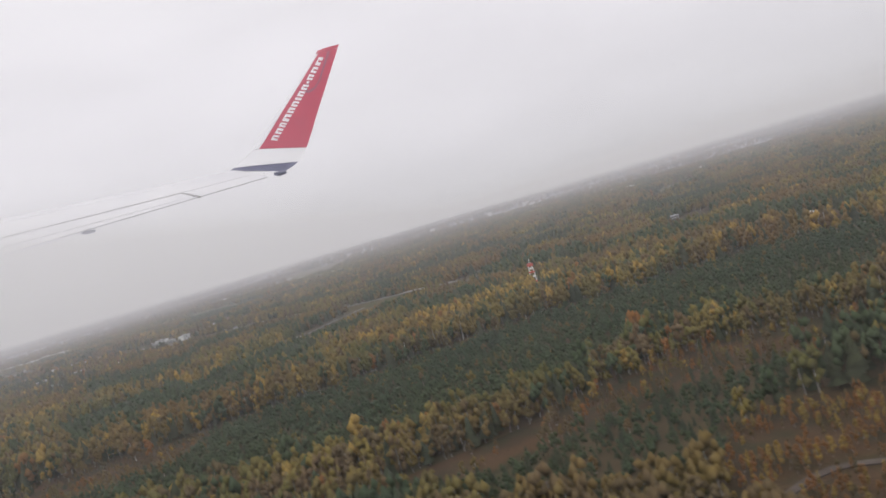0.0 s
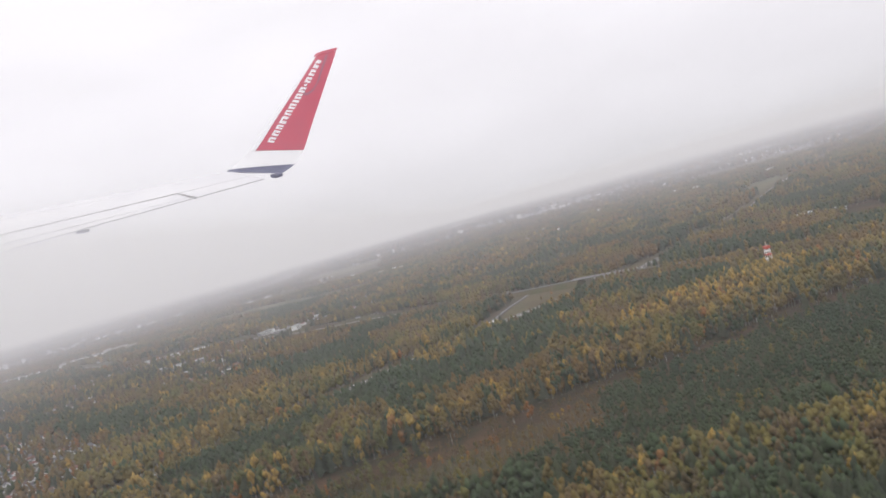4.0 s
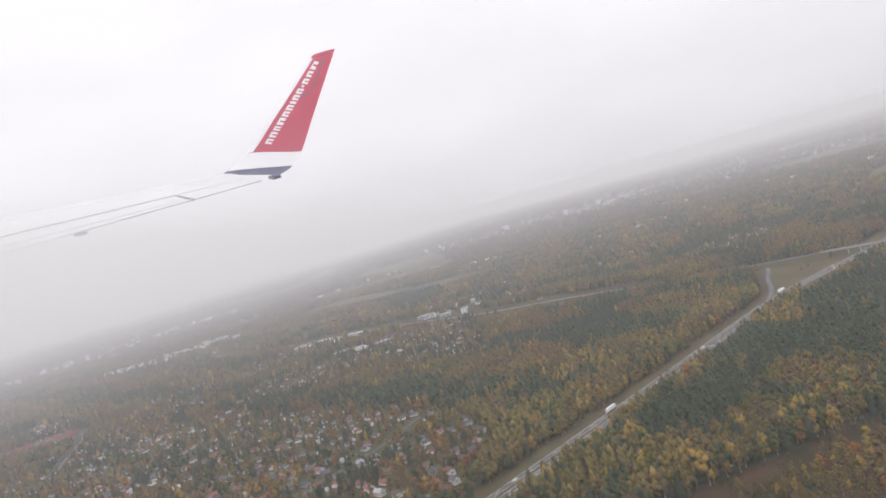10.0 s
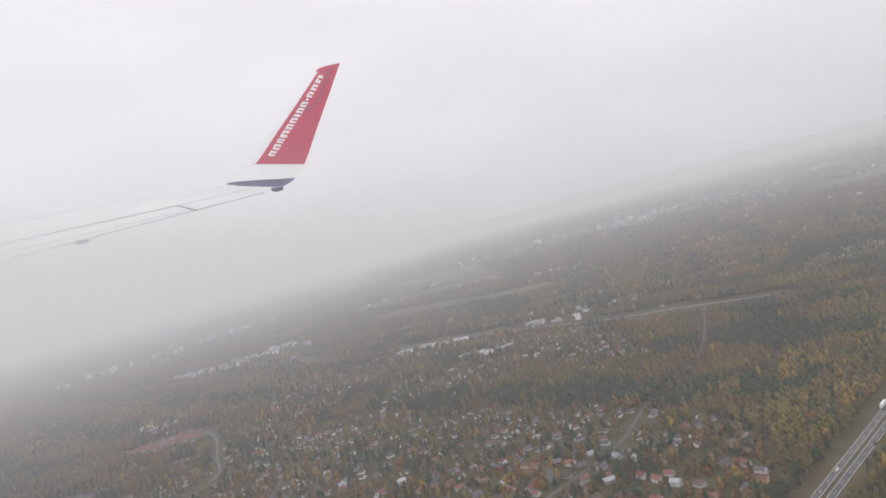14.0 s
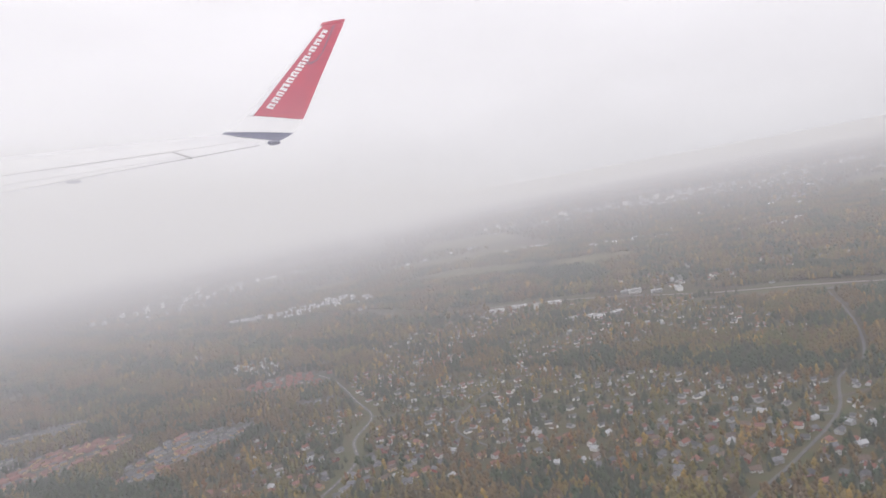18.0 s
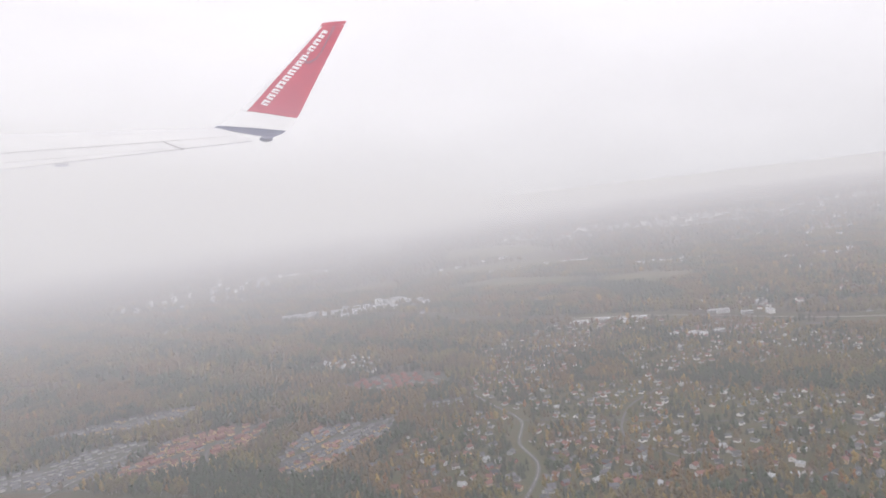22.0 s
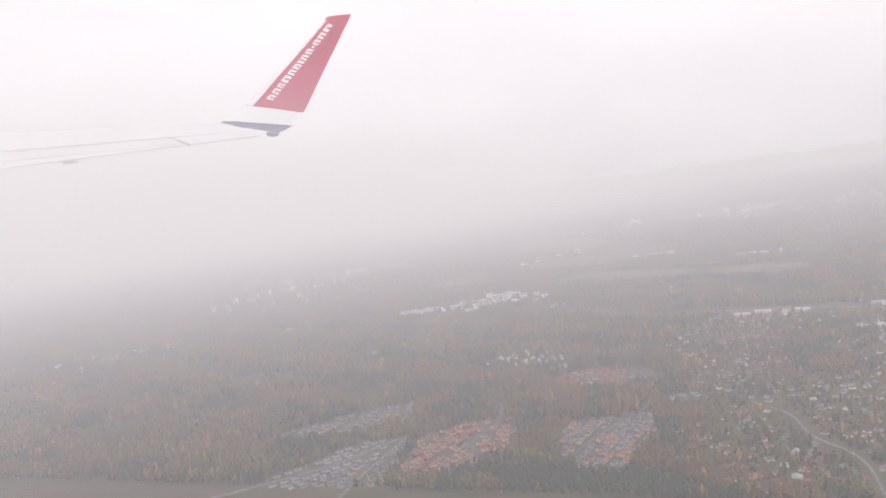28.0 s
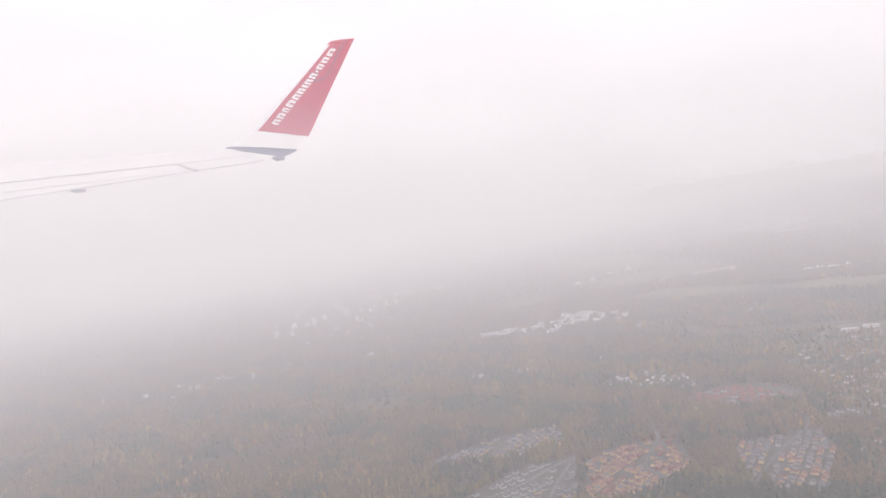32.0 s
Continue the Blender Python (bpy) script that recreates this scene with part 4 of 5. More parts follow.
# ---------------------------------------------------------------- trees
def lump(rng, cx, cy, cz, r, h):
    """A ragged leaf clump of eight triangles."""
    top = [(cx + rng.uniform(-.3, .3) * r, cy + rng.uniform(-.3, .3) * r, cz + h * rng.uniform(0.8, 1.1)), (cx + rng.uniform(-.2, .2) * r, cy, cz - h * rng.uniform(0.7, 1.0))]
    a0 = rng.uniform(0, math.tau)
    ring = [(cx + r * rng.uniform(0.7, 1.25) * math.cos(a0 + k * math.tau / 4), cy + r * rng.uniform(0.7, 1.25) * math.sin(a0 + k * math.tau / 4),
             cz + h * rng.uniform(-0.35, 0.3)) for k in range(4)]
    v = top + ring
    f = [(0, 2 + k, 2 + (k + 1) % 4) for k in range(4)] + [(1, 2 + (k + 1) % 4, 2 + k) for k in range(4)]
    return v, f


def skirt(rng, z0, z1, r, n=6):
    """A ragged cone of branches."""
    a0 = rng.uniform(0, math.tau)
    v = [(rng.uniform(-.04, .04), rng.uniform(-.04, .04), z1)]
    v += [(r * rng.uniform(0.6, 1.2) * math.cos(a0 + k * math.tau / n), r * rng.uniform(0.6, 1.2) * math.sin(a0 + k * math.tau / n), z0 + rng.uniform(-.06, .1)) for k in range(n)]
    return v, [(0, 1 + k, 1 + (k + 1) % n) for k in range(n)]


def stem(rng, r, h, n=3):
    lean = rng.uniform(-.05, .05, 2)
    v = [(r * math.cos(k * math.tau / n), r * math.sin(k * math.tau / n), -0.03) for k in range(n)]
    v += [(lean[0] + r * 0.4 * math.cos(k * math.tau / n), lean[1] + r * 0.4 * math.sin(k * math.tau / n), h) for k in range(n)]
    f = []
    for k in range(n):
        q = (k + 1) % n
        f += [(k, q, n + q), (k, n + q, n + k)]
    return v, f


def template(rng, kind, detail):
    """Places, triangles and material slots (0 leaf, 1 bark) of a tree one unit high."""
    pieces = []
    if kind == "spruce":
        n = (2, 3, 6, 8)[detail]
        for i in range(n):
            z0 = 0.10 + 0.72 * i / n
            pieces.append((*skirt(rng, z0, min(1.0, z0 + 1.35 / n + 0.1), 0.24 * (1 - 0.78 * i / n), (5, 6, 7, 10)[detail]), 0))
        if detail:
            pieces.append((*stem(rng, 0.025, 0.5), 1))
    else:
        low, wide, count = {"pine": (0.34, 0.22, (2, 3, 10, 80)), "birch": (0.22, 0.20, (2, 4, 15, 120)), "gold": (0.20, 0.22, (2, 4, 15, 120)),
                            "rust": (0.2, 0.22, (2, 4, 15, 110)), "bare": (0.24, 0.20, (2, 4, 14, 80))}[kind]
        n = count[detail]
        for i in range(n):
            if detail >= 2:
                u, a, q = rng.uniform(0, 1), rng.uniform(0, math.tau), math.sqrt(rng.uniform(0.02, 1))
                reach = wide * math.sin(math.pi * (0.18 + 0.74 * u)) * q
                pieces.append((*lump(rng, reach * math.cos(a), reach * math.sin(a), low + (0.94 - low) * u, wide * rng.uniform(.26, .46) * (1.05 if detail == 2 else 0.55), wide * rng.uniform(.40, .70) * (1.3 if detail == 2 else 0.8)), 0))
            else:
                u = (i + 0.5) / n
                a, q = i * 2.4 + rng.uniform(-.6, .6), wide * (0.34 if detail else 0.2) * (1 - 0.6 * u)
                r = wide * (1.12 - 0.95 * abs(u - 0.36)) * (0.82 if detail else 1.0)
                pieces.append((*lump(rng, q * math.cos(a), q * math.sin(a), low + (0.9 - low) * u, r, (0.95 - low) / n * 0.9 + 0.06), 0))
        if detail:
            pieces.append((*stem(rng, 0.016 if kind != "pine" else 0.02, 0.75, 6 if detail == 3 else 3), 1))
        if detail == 3:
            for _ in range(5):
                z, a, ln = rng.uniform(0.35, 0.7), rng.uniform(0, math.tau), rng.uniform(0.08, 0.16)
                v = [(0, 0, z - .008), (0, 0, z + .008), (ln * math.cos(a), ln * math.sin(a), z + ln * 0.8), (0.008, 0.008, z)]
                pieces.append((v, [(0, 1, 2), (1, 3, 2), (3, 0, 2)], 1))
    vs, fs, ms = [], [], []
    for v, f, m in pieces:
        fs += [[len(vs) + i for i in t] for t in f]
        vs += v
        ms += [m] * len(f)
    return np.array(vs, float), np.array(fs, int), np.array(ms, int)


def bark_of(kind):
    return BARK["pine" if kind in ("pine", "spruce") else "birch"]


def woods(name, kind, label, px, py, high, wide, detail, variants=7):
    """All trees of one kind that stand in one stretch, as one mesh."""
    if not len(px):
        return
    rng = np.random.default_rng(len(px) + detail)
    pick = rng.integers(0, variants, len(px))
    turn = rng.uniform(0, math.tau, len(px))
    vs, fs, ms, base = [], [], [], 0
    for k in range(variants):
        tv, tf, tm = template(rng, kind, detail)
        sel = np.where(pick == k)[0]
        if not len(sel):
            continue
        c, s, h, w = np.cos(turn[sel])[:, None], np.sin(turn[sel])[:, None], high[sel][:, None], (high[sel] * wide[sel])[:, None]
        out = np.empty((len(sel), len(tv), 3), np.float32)
        out[:, :, 0] = px[sel][:, None] + w * (c * tv[:, 0] - s * tv[:, 1])
        out[:, :, 1] = py[sel][:, None] + w * (s * tv[:, 0] + c * tv[:, 1])
        out[:, :, 2] = h * tv[:, 2]
        vs.append(out.reshape(-1, 3))
        fs.append((tf[None] + (base + np.arange(len(sel)) * len(tv))[:, None, None]).reshape(-1, 3))
        ms.append(np.tile(tm, len(sel)))
        base += len(sel) * len(tv)
    ob = new(name, mesh_from(name, np.concatenate(vs), np.concatenate(fs), [LEAF[kind], bark_of(kind)], np.concatenate(ms)))
    return tagged(ob, label, "trees", kind="stuff")




def clear_of_houses(px, py):
    ok = np.ones(len(px), bool)
    for x, y, r in house_spots:
        dx, dy = px - x, (py - y + 0.35 * r) * 0.8
        ok &= dx * dx + dy * dy > (r * 1.08) ** 2
    return ok


KINDS = ("pine", "spruce", "birch", "gold", "rust", "bare")


def plant(px, py):
    """Which kind of tree grows at each point, how high, and whether any does: stands of one mixture each."""
    n = len(px)
    a, b = wave(px * 0.8, py * 1.3, 24, 3) + 0.3 * wave(px, py, 8, 4), wave(px * 0.8, py * 1.3, 18, 5) + 0.35 * wave(px, py, 6, 8)
    odds = np.tile(np.array([0.10, 0.22, 0.46, 0.006, 0.003, 0.21]), (n, 1))
    odds[a > 0.22] = (0.46, 0.42, 0.08, 0.0, 0.0, 0.04)
    leafy = a < -0.05
    odds[leafy] = (0.01, 0.04, 0.82, 0.010, 0.0, 0.12)
    odds[leafy & (b > 0.42)] = (0.0, 0.03, 0.66, 0.11, 0.012, 0.19)
    odds[leafy & (b < -0.10)] = (0.01, 0.05, 0.32, 0.004, 0.006, 0.61)
    high = 2.15 + 0.3 * wave(px, py, 14, 5) + rnd.uniform(-0.4, 0.4, n)
    alive = np.ones(n, bool)
    pine = inside(px, py, PINE_BAND)
    odds[pine] = (0.84, 0.09, 0.05, 0.0, 0.0, 0.02)
    high[pine] = 1.12 + rnd.uniform(-0.2, 0.25, pine.sum())
    dark = np.zeros(n, bool)
    for poly in DARK:
        dark |= inside(px, py, poly)
    odds[dark] = (0.58, 0.39, 0.02, 0.0, 0.0, 0.01)
    high[dark] *= 0.8
    brown = inside(px, py, [(-420, 215), (-355, 250), (-300, 212), (-300, 150), (-356, 165)])
    odds[brown & ~dark & (a < 0.4)] = (0.01, 0.06, 0.42, 0.05, 0.02, 0.44)
    d = inside(px, py, DARK[14])
    high[d] = rnd.uniform(0.65, 1.15, d.sum())
    d = inside(px, py, [(-90, 48), (-60, 48), (-30, 60), (-28, 70), (-60, 62), (-84, 56)])
    high[d] *= 0.62
    odds[d] = (0.02, 0.06, 0.42, 0.08, 0.06, 0.36)
    near_strip = off_line(px, py, STRIP)
    belt = (near_strip > 2.2) & (near_strip < 9) & ~pine & (px > -80) & (px < 50) & (py > 62)
    odds[belt] = (0.10, 0.20, 0.50, 0.08, 0.01, 0.11)
    high[belt] *= 1.1
    belt = (px > -95) & (px < -20) & (off_line(px, py, MOTORWAY) < 11) & ~pine & ~dark
    odds[belt] = (0.06, 0.14, 0.62, 0.08, 0.01, 0.09)
    belt = (px > 2) & (px < 120) & (off_line(px, py, MOTORWAY) < 12)
    high[belt] *= 1.15
    edge_low = (off_line(px, py, [(-34, 46), (-20, 46.5), (-4, 48), (5, 50.5), (14, 55), (30, 53)]) < 2.2)
    odds[edge_low] = (0.10, 0.16, 0.48, 0.05, 0.03, 0.18)
    alive &= ~((near_strip < 2.2) & (rnd.random(n) < 0.93))
    for k, poly in enumerate(OPEN):
        d = inside(px, py, poly)
        alive &= ~(d & (rnd.random(n) < (0.80, 0.93, 0.97, 0.9, 1.0, 1.0)[k]))
        odds[d] = (0.0, 0.03, 0.25, 0.30, 0.42, 0.0) if k == 1 else (0.04, 0.1, 0.36, 0.1, 0.1, 0.3)
        high[d] = rnd.uniform(0.35, 0.95, d.sum()) if k == 1 else rnd.uniform(0.4, 1.3, d.sum())
    town = np.zeros(n, bool)
    for poly, _, _ in DISTRICTS:
        town |= inside(px, py, poly)
    clump = wave(px, py, 4.5, 77) + 0.5 * wave(px, py, 11, 78)
    alive &= ~(town & (clump < -0.02) & (rnd.random(n) < 0.88))
    odds[town] = (0.05, 0.14, 0.50, 0.02, 0.02, 0.27)
    odds[town & (a + 0.6 * clump > 0.42)] = (0.32, 0.52, 0.10, 0.0, 0.0, 0.06)
    odds[town & (b + 0.5 * clump > 0.75)] = (0.02, 0.05, 0.45, 0.18, 0.14, 0.16)
    high[town] *= rnd.uniform(0.5, 1.0, town.sum())
    for poly, *_ in ESTATES:
        alive &= ~(inside(px, py, poly) & (rnd.random(n) < 0.92))
        high[inside(px, py, poly)] *= 0.4
    free = ~pine & ~town & (py > 95)
    for poly in DARK:
        free &= ~inside(px, py, poly)
    # meadows and felled strips among the farther woods
    open_land = free & (py > 150) & (wave(px * 0.4, py * 1.5, 46, 23) > 0.62)
    alive &= ~(open_land & (rnd.random(n) < 0.9))
    d = inside(px, py, [(-24, 94), (8, 114), (16, 104), (-8, 86)]) | inside(px, py, [(-84, 112), (-74, 118), (-70, 112), (-80, 106)])
    odds[d] = (0.03, 0.10, 0.42, 0.38, 0.02, 0.05)
    total = np.cumsum(odds / odds.sum(1, keepdims=True), axis=1)
    kind = (rnd.random(n)[:, None] > total).sum(1).clip(0, 5)
    return kind, high, alive


LABEL = {"pine": "dense dark green pine forest", "spruce": "dark green spruces among other trees", "birch": "birches with yellow-green autumn leaves",
         "gold": "birches in bright golden autumn colour", "rust": "rust-orange autumn aspens and maples", "bare": "thinning brown broadleaf trees"}


def in_view(px, py, slack):
    """The land that lies under and beyond the flight line, with a margin."""
    return (py > 26 - 0.435 * px - slack) & (px < 18 + slack + 0.72 * (py - 20)) & (px > -300 - slack - 0.68 * (py - 5)) & (py > 22 - slack)


def close_by(px, py):
    """The country that the camera passes low, at the start."""
    return (px > -78) & (py < 92) & (px < 40)


for tag, spacing, y0, y1, detail, grow in (("close", 0.72, 20, 92, 2, 1.0), ("near", 0.94, 20, 135, 1, 1.0), ("middle", 1.04, 135, 215, 1, 1.0), ("far", 1.75, 215, 420, 0, 1.1)):
    px, py = scatter(spacing, *((-78, 40) if tag == "close" else (-620, 330)), y0, y1)
    ok = in_view(px, py, 7)
    if tag == "near":
        ok &= ~close_by(px, py)
    px, py = px[ok], py[ok]
    ok = cover_free(px, py, 0.15)
    px, py = px[ok], py[ok]
    ok = clear_of_houses(px, py)
    px, py = px[ok], py[ok]
    kind, high, alive = plant(px, py)
    high = high * grow * (rnd.uniform(0.85, 1.3, len(px)) if tag == "close" else 1.0)
    margin = py + 0.435 * px
    single = np.zeros(len(px), bool)
    if tag == "close":
        order = np.where(alive & (margin > 24) & (high > 0.9))[0]
        single[order[np.argsort(margin[order] + rnd.uniform(0, 3, len(order)))][:300]] = True
        singles = (px[single], py[single], kind[single], high[single])
    for k, name in enumerate(KINDS):
        sel = alive & ~single & (kind == k)
        wide = rnd.uniform(0.9, 1.35, sel.sum()) * {"far": 1.5, "close": 0.95}.get(tag, 1.12)
        woods("forest", name, LABEL[name], px[sel], py[sel], high[sel], wide, detail)

# young growth in the clearings
px, py = scatter(0.33, 2, 40, 18, 52)
for poly, share, kinds in ((OPEN[1], 0.55, ("rust", "gold", "bare")), (OPEN[0], 0.30, ("bare", "birch", "rust"))):
    ok = inside(px, py, poly) & (off_line(px, py, TRACK) > 0.45) & (wave(px, py, 5, 12) > -0.25) & (rnd.random(len(px)) < share)
    bx, by = px[ok], py[ok]
    pick = rnd.choice(3, len(bx), p=(0.55, 0.25, 0.2))
    for k, name in enumerate(kinds):
        sel = pick == k
        woods("saplings", name, LABEL[name] + " as low saplings", bx[sel], by[sel], rnd.uniform(0.4, 1.0, sel.sum()), rnd.uniform(0.5, 0.85, sel.sum()), 2, 5)
px, py = scatter(0.5, -84, 60, 54, 92)
ok = ((off_line(px, py, STRIP) < 2.1) | inside(px, py, OPEN[3])) & (wave(px, py, 4, 8) > -0.1) & (rnd.random(len(px)) < 0.9)
bx, by = px[ok], py[ok]
pick = rnd.choice(3, len(bx), p=(0.6, 0.28, 0.12))
for k, name in enumerate(("bare", "birch", "spruce")):
    sel = pick == k
    woods("brushwood", name, "low brush and seedlings on a cleared strip", bx[sel], by[sel], rnd.uniform(0.18, 0.55, sel.sum()), rnd.uniform(1.3, 2.2, sel.sum()), 1)

# single trees nearest to the flight line
ONE = {"pine": ("pine_tree", "dark green pine with a bare lower trunk"), "spruce": ("spruce_tree", "dark pointed spruce at the forest edge"),
       "birch": ("birch_tree", "birch with yellow-green leaves and pale trunk"), "gold": ("birch_tree", "golden birch with a pale slender trunk"),
       "rust": ("aspen_tree", "rust-orange aspen with a ragged crown"), "bare": ("birch_tree", "half-bare brown birch with a pale trunk")}
tree_models = {}
rng_one = np.random.default_rng(21)
for x, y, k, h in zip(*singles):
    name = KINDS[int(k)]
    v = int(rng_one.integers(4))
    spot = pose(float(x), float(y), 0.0, 0, 0, float(rng_one.uniform(0, 360))) @ Matrix.Diagonal((1, 1, 1, 1))
    if (name, v) in tree_models:
        ob = copy_thing(tree_models[name, v], spot)
    else:
        tv, tf, tm = template(rng_one, name, 3)
        ob = tagged(new(ONE[name][0]), ONE[name][1], "tree", "trees at the forest edge")
        for slot, piece, mat in ((1, "trunk", bark_of(name)), (0, "crown", LEAF[name])):
            new(piece, mesh_from(piece, tv, tf[tm == slot], [mat])).parent = ob
        tree_models[name, v] = ob
        ob.matrix_basis = spot
    ob.scale = (float(h) * 0.85, float(h) * 0.85, float(h))

# far woods as clumps of canopy
for spacing, y0, y1 in ((4.6, 420, 720), (8.5, 720, 1500)):
    px, py = scatter(spacing, -1500, 1200, y0, y1)
    ok = in_view(px, py, 20)
    px, py = px[ok], py[ok]
    ok = cover_free(px, py, 1.0) & (wave(px, py, 190, 31) < 0.5)
    px, py = px[ok], py[ok]
    ok = clear_of_houses(px, py)
    px, py = px[ok], py[ok]
    kind, high, alive = plant(px, py)
    for k, name in enumerate(KINDS):
        sel = alive & (kind == k)
        n = sel.sum()
        woods("far_forest", name, LABEL[name] + " far off", px[sel], py[sel], rnd.uniform(1.9, 2.7, n) * spacing / 4.2, rnd.uniform(1.5, 2.4, n), 0, 5)

# ---------------------------------------------------------------- the aircraft's wing
WING_WHITE = material("white_wing_paint", (0.73, 0.73, 0.74), 0.4, (0.69, 0.69, 0.71), 0.004, spec=0.5)
WING_GAP = material("dark_panel_gap", (0.22, 0.21, 0.21), 0.8, fine=0.2, fine_scale=0.02)
WING_RED = material("red_winglet_paint", (0.46, 0.05, 0.09), 0.4, (0.42, 0.05, 0.09), 0.01, 0.06, 0.02, spec=0.4)
WING_NAVY = material("navy_fairing_paint", (0.075, 0.08, 0.15), 0.4, (0.10, 0.105, 0.18), 0.01, 0.1, 0.02, spec=0.4)
WING_EMBLEM = material("faded_emblem_paint", (0.20, 0.10, 0.15), 0.4, (0.28, 0.09, 0.13), 0.01, 0.1, 0.02, spec=0.4)
# wing enlarged 322 times and set far off, to hold its place in view
SIZE = 322.0
# the camera's pose at 17 s, turned so the wing fits the whole flight
WING_VIEW = pose(-156.516, 1.833, 40.825, 86.8215, 13.4584, -1.7560)


def seen_in_view(side, up, d):
    """A place from slopes in the camera's view and a distance, before enlarging by SIZE."""
    return Vector((side * d, up * d, -d))


ROOT_AT = seen_in_view(-0.7320, 0.0008, 9.0)
LE_IN, TE_IN = seen_in_view(-0.7320, 0.0591, 10.6), ROOT_AT
LE_TIP, TE_TIP = seen_in_view(-0.3125, 0.1263, 13.6), seen_in_view(-0.2526, 0.1158, 12.9)
wing = thing("aircraft_wing", "white airliner wing with a red upswept winglet", "wing", at=WING_VIEW @ Matrix.Translation(ROOT_AT * SIZE))
UP = (TE_TIP - TE_IN).cross(LE_IN - TE_IN).normalized()
if UP.y < 0:
    UP = -UP


def on_wing(s, c, lift=0.0):
    """A place on the wing's upper side: s along the span, c along the chord."""
    chord = (LE_IN.lerp(LE_TIP, s) - TE_IN.lerp(TE_TIP, s)).length
    p = LE_IN.lerp(LE_TIP, s).lerp(TE_IN.lerp(TE_TIP, s), c)
    hump = 0.05 * chord * math.sin(math.pi * min(1, max(0, c)) ** 0.7) * (1 - 0.3 * s)
    return (p + UP * (hump + lift) - ROOT_AT) * SIZE


def below(s, c):
    chord = (LE_IN.lerp(LE_TIP, s) - TE_IN.lerp(TE_TIP, s)).length
    p = LE_IN.lerp(LE_TIP, s).lerp(TE_IN.lerp(TE_TIP, s), c)
    return (p - UP * 0.07 * chord * math.sin(math.pi * min(1, max(0, c)) ** 0.6) - ROOT_AT) * SIZE


def core():
    bm = bmesh.new()
    chords = [0, 0.02, 0.06, 0.14, 0.28, 0.45, 0.62, 0.8, 0.95]
    rows = []
    for i in range(13):
        s = i / 12
        rows.append([bm.verts.new(on_wing(s, c, -0.026)) for c in chords] + [bm.verts.new(below(s, c)) for c in chords[-2:0:-1]])
    n = len(rows[0])
    for r, q in zip(rows, rows[1:]):
        for k in range(n):
            bm.faces.new((r[k], r[(k + 1) % n], q[(k + 1) % n], q[k]))
    bm.faces.new(rows[0])
    bm.faces.new(rows[-1])
    bmesh.ops.recalc_face_normals(bm, faces=bm.faces)
    return bm


def panel(corners, thick=0.028, nu=8, nv=4, top_at=0.0):
    """A skin panel between four (s, c) corners: inboard front, outboard front, outboard back, inboard back."""
    bm = bmesh.new()
    top, low = [], []
    for j in range(nv + 1):
        for grid, lift in ((top, top_at), (low, top_at - thick)):
            row = []
            for i in range(nu + 1):
                u, v = i / nu, j / nv
                (s0, c0), (s1, c1), (s2, c2), (s3, c3) = corners
                s = (s0 * (1 - u) + s1 * u) * (1 - v) + (s3 * (1 - u) + s2 * u) * v
                c = (c0 * (1 - u) + c1 * u) * (1 - v) + (c3 * (1 - u) + c2 * u) * v
                row.append(bm.verts.new(on_wing(s, c, lift)))
            grid.append(row)
    for g in (top, low):
        for a, b in zip(g, g[1:]):
            for i in range(nu):
                bm.faces.new((a[i], a[i + 1], b[i + 1], b[i]))
    for i in range(nu):
        bm.faces.new((top[0][i], top[0][i + 1], low[0][i + 1], low[0][i]))
        bm.faces.new((top[nv][i], top[nv][i + 1], low[nv][i + 1], low[nv][i]))
    for j in range(nv):
        bm.faces.new((top[j][0], top[j + 1][0], low[j + 1][0], low[j][0]))
        bm.faces.new((top[j][nu], top[j + 1][nu], low[j + 1][nu], low[j][nu]))
    bmesh.ops.recalc_face_normals(bm, faces=bm.faces)
    return bm


part("core", core(), WING_WHITE, wing, "white wing box")
for corners in ([(0, 0.255), (0.99, 0.345), (0.99, 0.372), (0, 0.282)], [(0, 0.66), (0.70, 0.70), (0.70, 0.74), (0, 0.70)],
                [(0.692, 0.70), (0.702, 0.70), (0.728, 1.0), (0.718, 1.0)], [(0, 0.845), (0.70, 0.92), (0.70, 0.945), (0, 0.872)]):
    part("panel_gap", panel(corners, 0.012, 8, 1, -0.008), WING_GAP, wing, "dark gap between panels")
part("slat", panel([(0, 0.0), (0.99, 0.0), (0.99, 0.359), (0, 0.269)]), WING_WHITE, wing, "white leading-edge slat")
part("skin_panel", panel([(0, 0.276), (0.99, 0.366), (0.99, 0.712), (0, 0.672)]), WING_WHITE, wing)
part("skin_panel", panel([(0.703, 0.718), (0.99, 0.722), (0.99, 1.0), (0.729, 1.0)], 0.016), WING_WHITE, wing)
part("spoiler", panel([(0, 0.686), (0.694, 0.728), (0.708, 0.932), (0, 0.858)]), WING_WHITE, wing)
part("flap", panel([(0, 0.868), (0.705, 0.941), (0.718, 1.0), (0, 1.0)], 0.016), WING_WHITE, wing, "white trailing flap")
bm = bmesh.new()
tip_at = (seen_in_view(-0.5175, 0.0482, 10.75) - ROOT_AT) * SIZE
span_dir = (TE_TIP - TE_IN).normalized()
bmesh.ops.create_uvsphere(bm, u_segments=14, v_segments=8, radius=1.0)
turn = Matrix((span_dir, UP.cross(span_dir), UP)).transposed().to_4x4()
bmesh.ops.transform(bm, matrix=Matrix.Translation(tip_at) @ turn @ Matrix.Diagonal((0.11 * SIZE, 0.10 * SIZE, 0.011 * SIZE, 1)), verts=bm.verts)
part("flap_track_fairing", bm, WING_NAVY, wing, "dark flap track fairing under the trailing edge")

